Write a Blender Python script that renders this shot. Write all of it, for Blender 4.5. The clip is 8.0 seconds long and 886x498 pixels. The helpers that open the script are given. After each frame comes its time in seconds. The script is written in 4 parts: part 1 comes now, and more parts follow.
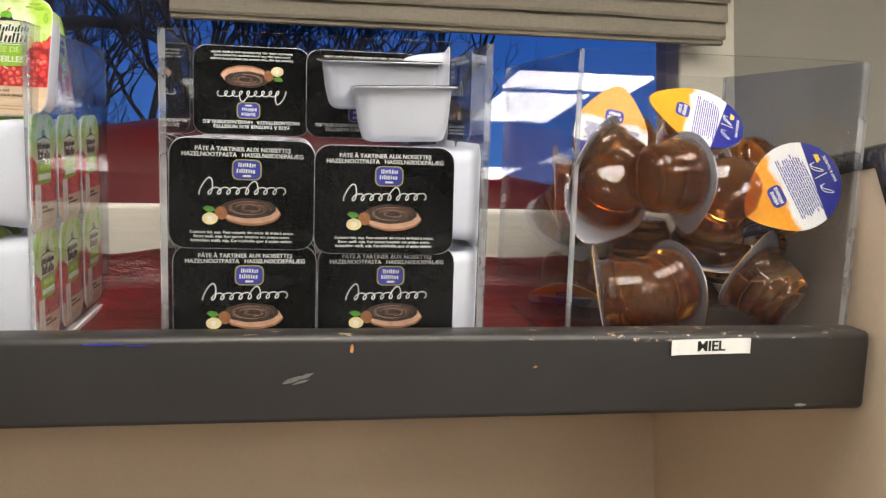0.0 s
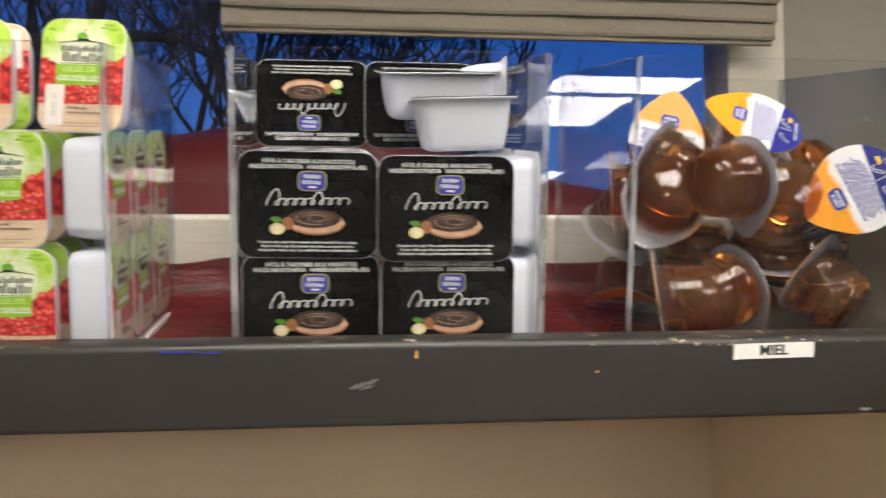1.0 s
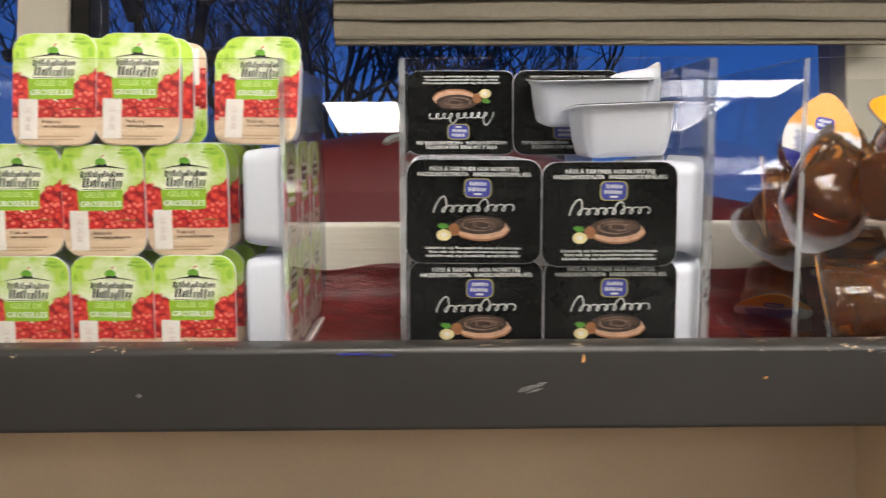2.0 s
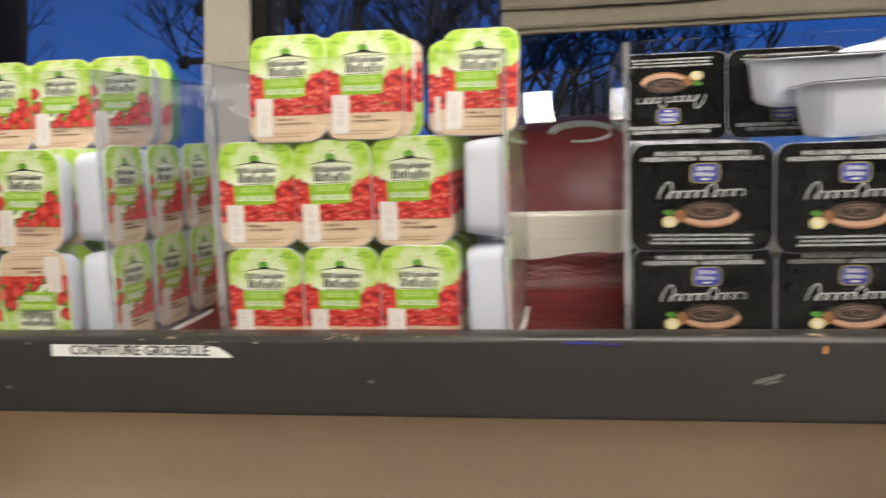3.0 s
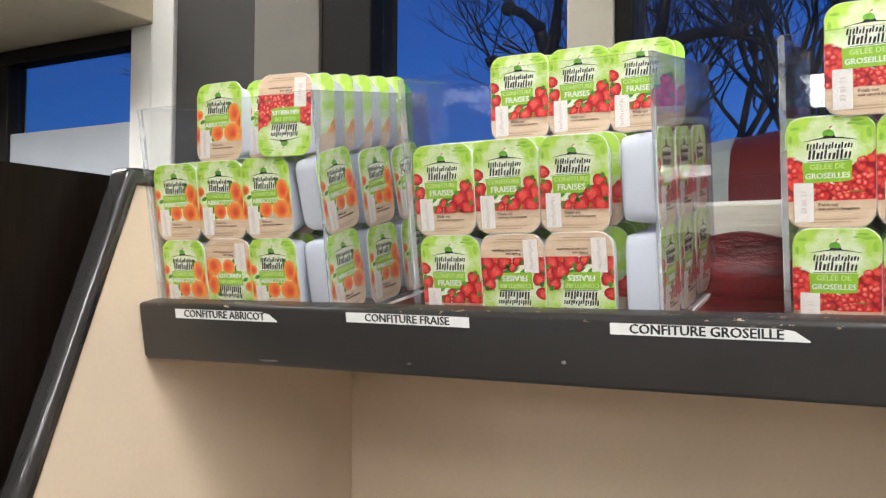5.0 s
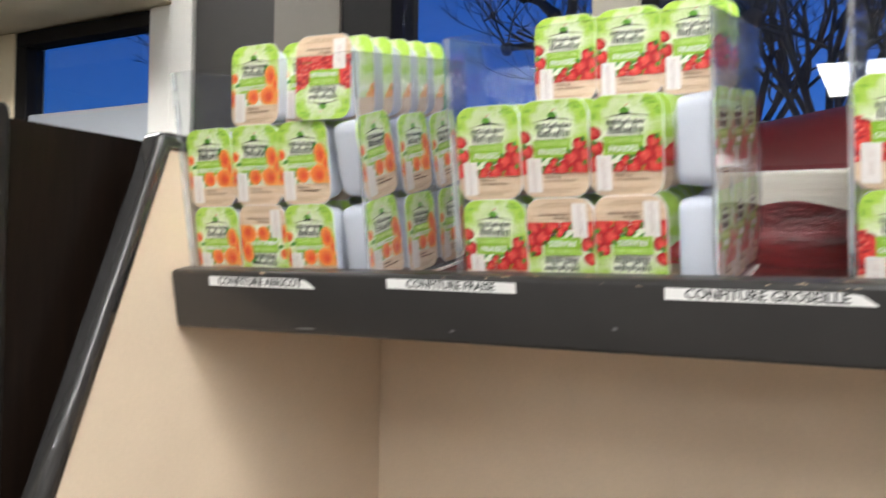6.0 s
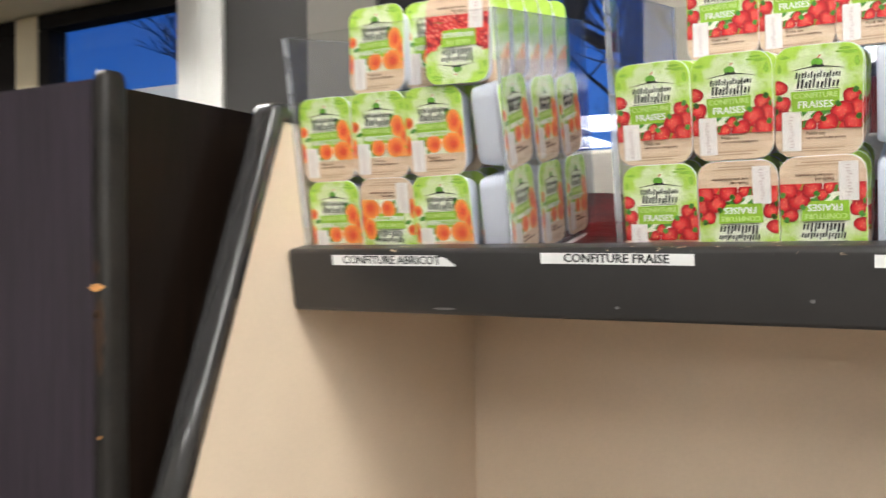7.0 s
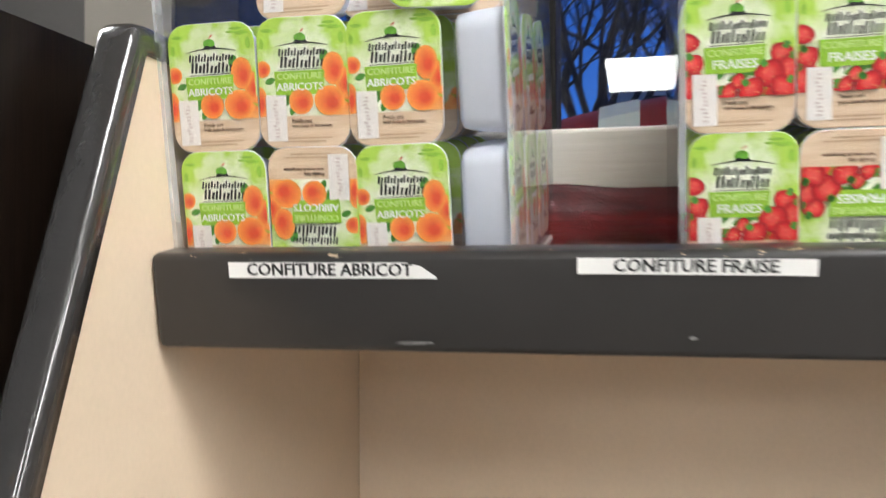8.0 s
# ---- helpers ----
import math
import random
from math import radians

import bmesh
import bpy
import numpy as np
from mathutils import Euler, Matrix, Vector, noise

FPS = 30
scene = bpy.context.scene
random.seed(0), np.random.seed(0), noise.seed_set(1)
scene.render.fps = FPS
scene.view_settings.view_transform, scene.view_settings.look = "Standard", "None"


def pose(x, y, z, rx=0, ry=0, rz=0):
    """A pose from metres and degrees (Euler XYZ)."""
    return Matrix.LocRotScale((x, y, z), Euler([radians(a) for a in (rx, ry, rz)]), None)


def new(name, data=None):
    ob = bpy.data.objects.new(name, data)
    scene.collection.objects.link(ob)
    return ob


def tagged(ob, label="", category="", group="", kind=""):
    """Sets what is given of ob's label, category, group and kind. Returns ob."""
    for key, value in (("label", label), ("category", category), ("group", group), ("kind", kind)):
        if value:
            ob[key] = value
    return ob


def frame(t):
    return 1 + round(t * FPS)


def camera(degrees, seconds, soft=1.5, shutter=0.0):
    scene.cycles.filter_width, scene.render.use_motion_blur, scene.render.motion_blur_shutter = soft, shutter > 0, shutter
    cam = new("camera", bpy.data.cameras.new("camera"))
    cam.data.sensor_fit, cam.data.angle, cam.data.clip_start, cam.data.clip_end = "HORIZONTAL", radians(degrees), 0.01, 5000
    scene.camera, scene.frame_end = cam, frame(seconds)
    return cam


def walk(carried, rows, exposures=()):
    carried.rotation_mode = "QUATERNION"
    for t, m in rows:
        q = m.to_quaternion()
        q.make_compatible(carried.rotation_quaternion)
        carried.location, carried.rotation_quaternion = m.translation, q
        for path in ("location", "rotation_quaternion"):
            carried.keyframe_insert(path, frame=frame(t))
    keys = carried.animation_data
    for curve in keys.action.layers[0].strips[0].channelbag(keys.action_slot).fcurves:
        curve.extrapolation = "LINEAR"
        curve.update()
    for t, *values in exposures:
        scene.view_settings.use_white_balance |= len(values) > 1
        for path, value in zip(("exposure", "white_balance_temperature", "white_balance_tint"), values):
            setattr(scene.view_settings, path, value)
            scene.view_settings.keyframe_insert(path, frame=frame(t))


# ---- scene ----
cam = camera(54.4, 8.0, 1.3, 0.55)
METRES, EYE, TILT, LEAN, TURN = 0.6, 1.29, -8.0, -1.8, -9.3
ROWS = [
    (0.0, 0.0, 0.0, 0.0, -0.0, 0.0, -0.0),
    (0.5, 0.0012, -0.0023, 0.0001, 0.58, 0.15, 0.41),
    (1.0, -0.0153, -0.0134, 0.0015, 2.88, 0.39, 0.64),
    (1.2, -0.0273, -0.0164, 0.0035, 4.76, 0.27, 0.8),
    (2.3, -0.0962, -0.0391, -0.0012, 10.59, 1.2, 0.89),
    (2.5, -0.1024, -0.0413, 0.0026, 12.74, 0.88, 1.1),
    (2.8, -0.1271, -0.044, -0.0018, 15.96, 0.91, 1.22),
    (3.0, -0.1469, -0.0463, -0.0013, 18.36, 0.6, 1.27),
    (3.2, -0.1688, -0.0503, -0.0029, 20.86, 0.52, 1.24),
    (3.5, -0.2008, -0.0587, -0.0035, 24.57, 0.46, 1.21),
    (3.8, -0.2279, -0.0745, 0.0014, 28.1, 0.23, 1.3),
    (4.0, -0.2637, -0.094, -0.0038, 31.08, 0.66, 1.11),
    (4.5, -0.3432, -0.1398, -0.0062, 36.24, 0.75, 0.96),
    (4.7, -0.3632, -0.1468, -0.0075, 37.07, 0.57, 0.97),
    (5.8, -0.4009, -0.1471, -0.0183, 36.64, 0.37, 0.35),
    (6.0, -0.4218, -0.1501, -0.0351, 37.71, -0.11, 0.35),
    (6.2, -0.4474, -0.1659, -0.0477, 38.71, -0.25, 0.2),
    (6.5, -0.4832, -0.1813, -0.0419, 40.36, -0.83, 0.45),
    (6.8, -0.5414, -0.2153, -0.0402, 39.34, -1.61, 1.4),
    (7.0, -0.586, -0.1911, -0.0398, 37.88, -1.46, 1.62),
    (7.2, -0.6284, -0.1527, -0.0299, 33.52, -2.03, 0.89),
    (7.5, -0.7508, -0.1016, -0.0514, 27.24, -1.34, -0.07),
    (7.6, -0.7809, -0.0960, -0.0515, 25.53, -1.12, 0.04),
    (7.7, -0.8123, -0.0675, -0.0522, 25.2, -1.45, 0.2),
    (7.8, -0.8448, -0.0466, -0.0527, 24.4, -1.75, 0.6),
    (8.0, -0.9008, -0.0213, -0.0528, 22.39, -0.77, 1.1),
]
# the display shelf slopes towards the guests: this turns its own level frame into the room
SLOPE = pose(0, 0.5, 1.17, 10.0) @ pose(0, -0.5, -1.17)
walk(cam, [(t, SLOPE @ pose(0, 0, EYE, TILT, LEAN, TURN) @ pose(METRES * x, METRES * y, METRES * z, 90 + pitch, roll, yaw)) for t, x, y, z, yaw, pitch, roll in ROWS],
     [(0.0, 0.0, 6500, 10), (2.5, -0.1, 6500, 10), (3.5, 0.0, 6450, 10), (4.5, 0.08, 6030, 9), (6.0, 0.17, 5900, 9), (6.5, 0.22, 5900, 9), (7.5, 0.23, 6080, 9), (8.0, 0.32, 5880, 9)])

SKY, LAMP, NEAR_LAMP = 0.092, 20.0, 20.5
# ceiling lights: x, y, width, depth
# the last six are unseen, added to brighten the cheeks, jamb and niche
PANELS = [(1.75, -1.75, 0.9, 1.1), (-0.5, -2.95, 0.5, 1.1), (1.65, -2.95, 0.62, 1.1), (0.2, -0.55, 0.85, 0.8, "near_lamp"), (2.9, -0.5, 1.2, 0.6, "near_lamp"), (-2.2, 0.5, 1.2, 0.5, "near_lamp"), (-2.9, -5.4, 1.2, 1.2), (-4.2, -6.9, 1.2, 1.2), (1.9, -6.9, 1.2, 1.2), (3.9, -5.4, 1.2, 1.2)]
# world, dusk sky
world = bpy.data.worlds.new("dusk")
scene.world = world
world.use_nodes = True
wt = world.node_tree
sky = wt.nodes.new("ShaderNodeTexSky")
sky.sky_type = "NISHITA"
sky.sun_disc = False
sky.sun_elevation = radians(10)
sky.sun_rotation = radians(180)
sky.ozone_density = 4.0
sky.air_density = 1.0
sky.dust_density = 0.3
wt.nodes["Background"].inputs[1].default_value = SKY
wash = wt.nodes.new("ShaderNodeMix")
wash.data_type, wash.blend_type = "RGBA", "MULTIPLY"
wash.inputs[0].default_value = 1.0
wash.inputs[7].default_value = (0.25, 0.45, 1.0, 1)
wt.links.new(sky.outputs[0], wash.inputs[6])
wt.links.new(wash.outputs[2], wt.nodes["Background"].inputs[0])
scene.cycles.transparent_max_bounces = 32


# ---- materials ----
class Nodes:
    """Small builder for node materials."""

    def __init__(self, name):
        self.m = bpy.data.materials.new(name)
        self.m.use_nodes = True
        self.t = self.m.node_tree
        self.p = self.t.nodes["Principled BSDF"]
        self.out = self.t.nodes["Material Output"]
        self.obj = self.t.nodes.new("ShaderNodeTexCoord").outputs["Object"]

    def put(self, sock, v):
        if isinstance(v, bpy.types.NodeSocket):
            self.t.links.new(v, sock)
        elif isinstance(v, (tuple, list)) and len(v) == 3 and sock.type == "RGBA":
            sock.default_value = (*v, 1)
        else:
            sock.default_value = v

    def math(self, op, a, b=0.0, clamp=False):
        n = self.t.nodes.new("ShaderNodeMath")
        n.operation, n.use_clamp = op, clamp
        self.put(n.inputs[0], a)
        self.put(n.inputs[1], b)
        return n.outputs[0]

    def mix(self, f, a, b):
        n = self.t.nodes.new("ShaderNodeMix")
        n.data_type = "RGBA"
        self.put(n.inputs[0], f)
        self.put(n.inputs[6], a)
        self.put(n.inputs[7], b)
        return n.outputs[2]

    def scaled(self, sx, sy, sz, vec=None):
        n = self.t.nodes.new("ShaderNodeMapping")
        n.inputs["Scale"].default_value = (sx, sy, sz)
        self.put(n.inputs[0], vec or self.obj)
        return n.outputs[0]

    def noise(self, scale, detail=3.0, vec=None, rough=0.55):
        n = self.t.nodes.new("ShaderNodeTexNoise")
        n.inputs["Scale"].default_value, n.inputs["Detail"].default_value = scale, detail
        n.inputs["Roughness"].default_value = rough
        self.put(n.inputs["Vector"], vec or self.obj)
        return n.outputs[0]

    def cells(self, scale, vec=None, randomness=1.0):
        n = self.t.nodes.new("ShaderNodeTexVoronoi")
        n.inputs["Scale"].default_value, n.inputs["Randomness"].default_value = scale, randomness
        self.put(n.inputs["Vector"], vec or self.obj)
        return n.outputs["Distance"], n.outputs["Color"]

    def step(self, v, lo, hi):
        n = self.t.nodes.new("ShaderNodeMapRange")
        n.inputs[1].default_value, n.inputs[2].default_value = lo, hi
        self.put(n.inputs[0], v)
        return n.outputs[0]

    def xyz(self, vec=None):
        n = self.t.nodes.new("ShaderNodeSeparateXYZ")
        self.put(n.inputs[0], vec or self.obj)
        return n.outputs

    def tint(self):
        return self.t.nodes.new("ShaderNodeObjectInfo").outputs["Random"]

    def set(self, **kw):
        for k, v in kw.items():
            self.put(self.p.inputs[k.replace("_", " ")], v)
        return self

    def bump(self, h, dist=0.001, strength=0.5):
        n = self.t.nodes.new("ShaderNodeBump")
        n.inputs["Strength"].default_value, n.inputs["Distance"].default_value = strength, dist
        self.put(n.inputs["Height"], h)
        self.put(self.p.inputs["Normal"], n.outputs[0])
        return self


def plain(name, col, rough=0.5, spread=0.12, scale=40.0, fine=600.0, dist=0.0004, **kw):
    """A paint-like surface with soft variation at two scales."""
    n = Nodes(name)
    big, small = n.noise(scale, 4), n.noise(fine, 2)
    f = n.math("ADD", n.math("MULTIPLY", big, 0.7), n.math("MULTIPLY", small, 0.3))
    lo, hi = [c * (1 - spread) for c in col], [min(1, c * (1 + spread)) for c in col]
    n.set(Base_Color=n.mix(n.step(f, 0.3, 0.7), tuple(lo), tuple(hi)),
          Roughness=n.math("ADD", rough - 0.08, n.math("MULTIPLY", big, 0.16)), **kw)
    n.bump(f, dist)
    return n.m


def glass_like(name, tint, gloss_rough=0.02, ior=1.49, cloud=0.0):
    """Clear sheet: straight see-through with Fresnel gloss."""
    n = Nodes(name)
    n.t.nodes.remove(n.p)
    tr, gl, fr, mx = (n.t.nodes.new("ShaderNode" + k) for k in ("BsdfTransparent", "BsdfGlossy", "LayerWeight", "MixShader"))
    n.put(tr.inputs[0], tint)
    n.put(gl.inputs["Roughness"], gloss_rough)
    fr.inputs[0].default_value = 0.5
    f0 = 0.3 * ((ior - 1) / (ior + 1)) ** 2
    n.put(mx.inputs[0], n.math("ADD", f0, n.math("MULTIPLY", 1 - f0, n.math("POWER", fr.outputs["Facing"], 5.0))))
    n.t.links.new(tr.outputs[0], mx.inputs[1])
    n.t.links.new(gl.outputs[0], mx.inputs[2])
    last = mx.outputs[0]
    if cloud:
        df, m2 = n.t.nodes.new("ShaderNodeBsdfDiffuse"), n.t.nodes.new("ShaderNodeMixShader")
        n.put(df.inputs[0], (0.8, 0.82, 0.85))
        haze_mask = n.step(n.noise(18, 5), 0.35, 0.8)
        n.put(m2.inputs[0], n.math("MULTIPLY", haze_mask, cloud))
        n.t.links.new(last, m2.inputs[1])
        n.t.links.new(df.outputs[0], m2.inputs[2])
        last = m2.outputs[0]
    n.t.links.new(last, n.out.inputs[0])
    return n.m


def worn_paint():
    """Dark grey gloss paint, chipped to the wood along its upper edge."""
    n = Nodes("grey_paint")
    x, y, z = n.xyz()
    base = n.mix(n.noise(25, 5), (0.022, 0.021, 0.0205), (0.034, 0.032, 0.031))
    near_top = n.math("MULTIPLY", n.step(z, 0.0395, 0.0415), 1.0)
    chip = n.step(n.math("ADD", n.noise(190, 5, n.scaled(0.55, 1, 1), 0.7), n.math("MULTIPLY", n.noise(9, 2), 0.25)), 0.76, 0.785)
    mask = n.math("MULTIPLY", near_top, chip)
    dust = n.math("MULTIPLY", n.step(n.noise(120, 6, None, 0.75), 0.70, 0.78), 0.35)
    col = n.mix(mask, n.mix(dust, base, (0.2, 0.18, 0.16)), n.mix(n.noise(200), (0.75, 0.6, 0.42), (0.4, 0.28, 0.17)))
    n.set(Base_Color=col, Roughness=n.math("ADD", 0.24, n.math("MULTIPLY", n.noise(60, 4), 0.22)))
    n.bump(n.math("SUBTRACT", n.math("MULTIPLY", n.noise(120, 3, n.scaled(0.3, 1, 1)), 0.35), mask), 0.0004, 0.5)
    return n.m


def edge_paint():
    n = Nodes("grey_edge_paint")
    dab = n.step(n.noise(55, 5, n.scaled(1, 1, 0.5), 0.7), 0.68, 0.72)
    col = n.mix(dab, n.mix(n.noise(30, 4), (0.028, 0.027, 0.027), (0.042, 0.041, 0.041)), (0.036, 0.028, 0.024))
    n.set(Base_Color=col, Roughness=n.math("ADD", 0.12, n.math("MULTIPLY", n.noise(80, 4), 0.14)), Coat_Weight=0.8, Coat_Roughness=0.05)
    n.bump(n.math("ADD", n.noise(70, 4), n.math("MULTIPLY", n.noise(400, 2), 0.3)), 0.0011, 0.6)
    return n.m


def dark_laminate(name, dark, light, gloss=0.8):
    n = Nodes(name)
    g = n.noise(30, 6, n.scaled(6, 6, 0.25), 0.65)
    g2 = n.noise(220, 3, n.scaled(3, 3, 0.12))
    f = n.math("ADD", n.math("MULTIPLY", g, 0.6), n.math("MULTIPLY", g2, 0.4))
    n.set(Base_Color=n.mix(n.step(f, 0.35, 0.65), dark, light), Roughness=n.math("ADD", 0.36, n.math("MULTIPLY", g2, 0.12)), Specular_IOR_Level=gloss)
    n.bump(f, 0.0003, 0.4)
    return n.m


def brushed_white():
    n = Nodes("brushed_white_paint")
    s = n.noise(90, 4, n.scaled(0.12, 1, 1.6))
    n.set(Base_Color=n.mix(s, (0.62, 0.58, 0.5), (0.74, 0.71, 0.64)), Roughness=0.38)
    n.bump(s, 0.0012, 0.6)
    return n.m


def red_cloth():
    n = Nodes("red_cloth")
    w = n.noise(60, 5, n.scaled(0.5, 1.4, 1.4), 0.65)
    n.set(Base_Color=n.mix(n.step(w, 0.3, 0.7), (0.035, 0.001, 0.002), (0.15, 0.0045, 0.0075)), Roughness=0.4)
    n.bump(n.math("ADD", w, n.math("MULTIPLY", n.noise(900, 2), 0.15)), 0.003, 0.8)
    return n.m


def linen():
    n = Nodes("linen_blind")
    wv = n.math("ADD", n.noise(1100, 2, n.scaled(1, 1, 0.06)), n.noise(1100, 2, n.scaled(0.06, 1, 1)))
    n.set(Base_Color=n.mix(n.step(wv, 0.7, 1.3), (0.27, 0.24, 0.19), (0.36, 0.325, 0.265)), Roughness=0.9)
    n.bump(wv, 0.0005, 0.4)
    return n.m


W_JAM, H_JAM = 0.0435, 0.0592
W_NUT, H_NUT = 0.0722, 0.0556


def jam_print(name, cell, inner, outer, tip, gap, top):
    """Printed foil lid: pale green garden on top, fruit in the middle, wood-coloured foot."""
    n = Nodes(name)
    x, y, z = n.xyz()
    u, v = n.math("DIVIDE", x, W_JAM), n.math("SUBTRACT", n.math("DIVIDE", z, H_JAM), 0.5)
    au = n.math("ABSOLUTE", u)
    soft, fine = n.noise(75, 3), n.noise(260, 4)
    rim = n.math("ADD", n.math("MULTIPLY", au, 0.9), n.math("MULTIPLY", n.math("SUBTRACT", soft, 0.5), 1.1))
    rim = n.math("ADD", rim, n.math("MULTIPLY", n.math("MAXIMUM", n.math("SUBTRACT", v, 0.22), 0.0), 1.3))
    garden = n.mix(n.step(rim, 0.14, 0.5), (0.88, 0.9, 0.74), n.mix(fine, (0.36, 0.6, 0.03), (0.56, 0.78, 0.12)))
    d, c = n.cells(cell)
    berry = n.mix(n.step(d, 0.05, 0.62), tip, n.mix(n.step(n.xyz(c)[0], 0.2, 0.8), inner, outer))
    berry = n.mix(n.step(n.math("ADD", d, n.math("MULTIPLY", fine, 0.25)), 0.74, 0.84), berry, gap)
    edge = n.math("ADD", top, n.math("ADD", n.math("MULTIPLY", n.math("SUBTRACT", au, 0.22), 0.62), n.math("MULTIPLY", n.math("SUBTRACT", n.noise(110, 2), 0.5), 0.28)))
    fruit = n.step(n.math("SUBTRACT", edge, v), 0.0, 0.02)
    foot = n.step(v, -0.245, -0.255)
    grain = n.noise(60, 4, n.scaled(0.5, 1, 5), 0.6)
    wood = n.mix(n.step(grain, 0.35, 0.65), (0.66, 0.47, 0.31), (0.8, 0.63, 0.45))
    col = n.mix(foot, n.mix(fruit, garden, berry), wood)
    n.set(Base_Color=col, Roughness=0.36)
    n.bump(n.noise(300, 3), 0.0002, 0.3)
    return n.m


def black_print():
    n = Nodes("black_foil_print")
    s = n.step(n.noise(45, 4), 0.45, 0.75)
    n.set(Base_Color=n.mix(s, (0.002, 0.0022, 0.0022), (0.0065, 0.0075, 0.007)), Specular_IOR_Level=0.14, Roughness=n.math("ADD", 0.16, n.math("MULTIPLY", n.noise(70, 4), 0.2)))
    crease = n.step(n.noise(95, 2, None, 0.4), 0.62, 0.68)
    n.bump(n.math("ADD", n.math("ADD", n.noise(40, 2), n.math("MULTIPLY", crease, 0.5)), n.math("MULTIPLY", n.noise(500, 2), 0.06)), 0.0010, 0.4)
    return n.m


def honey_print():
    """Foil lid of a honey portion: orange comb at the tab, white middle, blue far end."""
    n = Nodes("honey_foil_print")
    x, y, z = n.xyz()
    d, c = n.cells(260, None, 0.15)
    comb = n.mix(n.step(d, 0.3, 0.55), (0.88, 0.4, 0.03), (0.86, 0.34, 0.02))
    wob = n.math("ADD", z, n.math("MULTIPLY", n.math("SUBTRACT", n.noise(80, 2), 0.5), 0.012))
    col = n.mix(n.step(wob, 0.0075, 0.0105), (0.84, 0.84, 0.84), comb)
    col = n.mix(n.step(n.math("ADD", z, n.math("MULTIPLY", x, 0.12)), -0.0098, -0.0103), col, (0.02, 0.024, 0.25))
    n.set(Base_Color=col, Roughness=0.3)
    n.bump(n.noise(120, 3), 0.0006, 0.3)
    return n.m


def honey_stuff():
    n = Nodes("honey")
    n.set(Base_Color=n.mix(n.step(n.noise(38, 3), 0.35, 0.65), (0.5, 0.13, 0.012), (0.78, 0.34, 0.05)), Roughness=0.02, IOR=1.4, Transmission_Weight=0.94, Specular_IOR_Level=0.5)
    n.bump(n.noise(60, 2), 0.0003, 0.1)
    return n.m


def swirled(name, a, b, scale):
    n = Nodes(name)
    w = n.noise(scale, 4, n.scaled(0.45, 1, 1.3), 0.6)
    w2 = n.math("FRACT", n.math("MULTIPLY", w, 7.0))
    n.set(Base_Color=n.mix(n.math("POWER", w2, 1.6), a, b), Roughness=0.4)
    return n.m


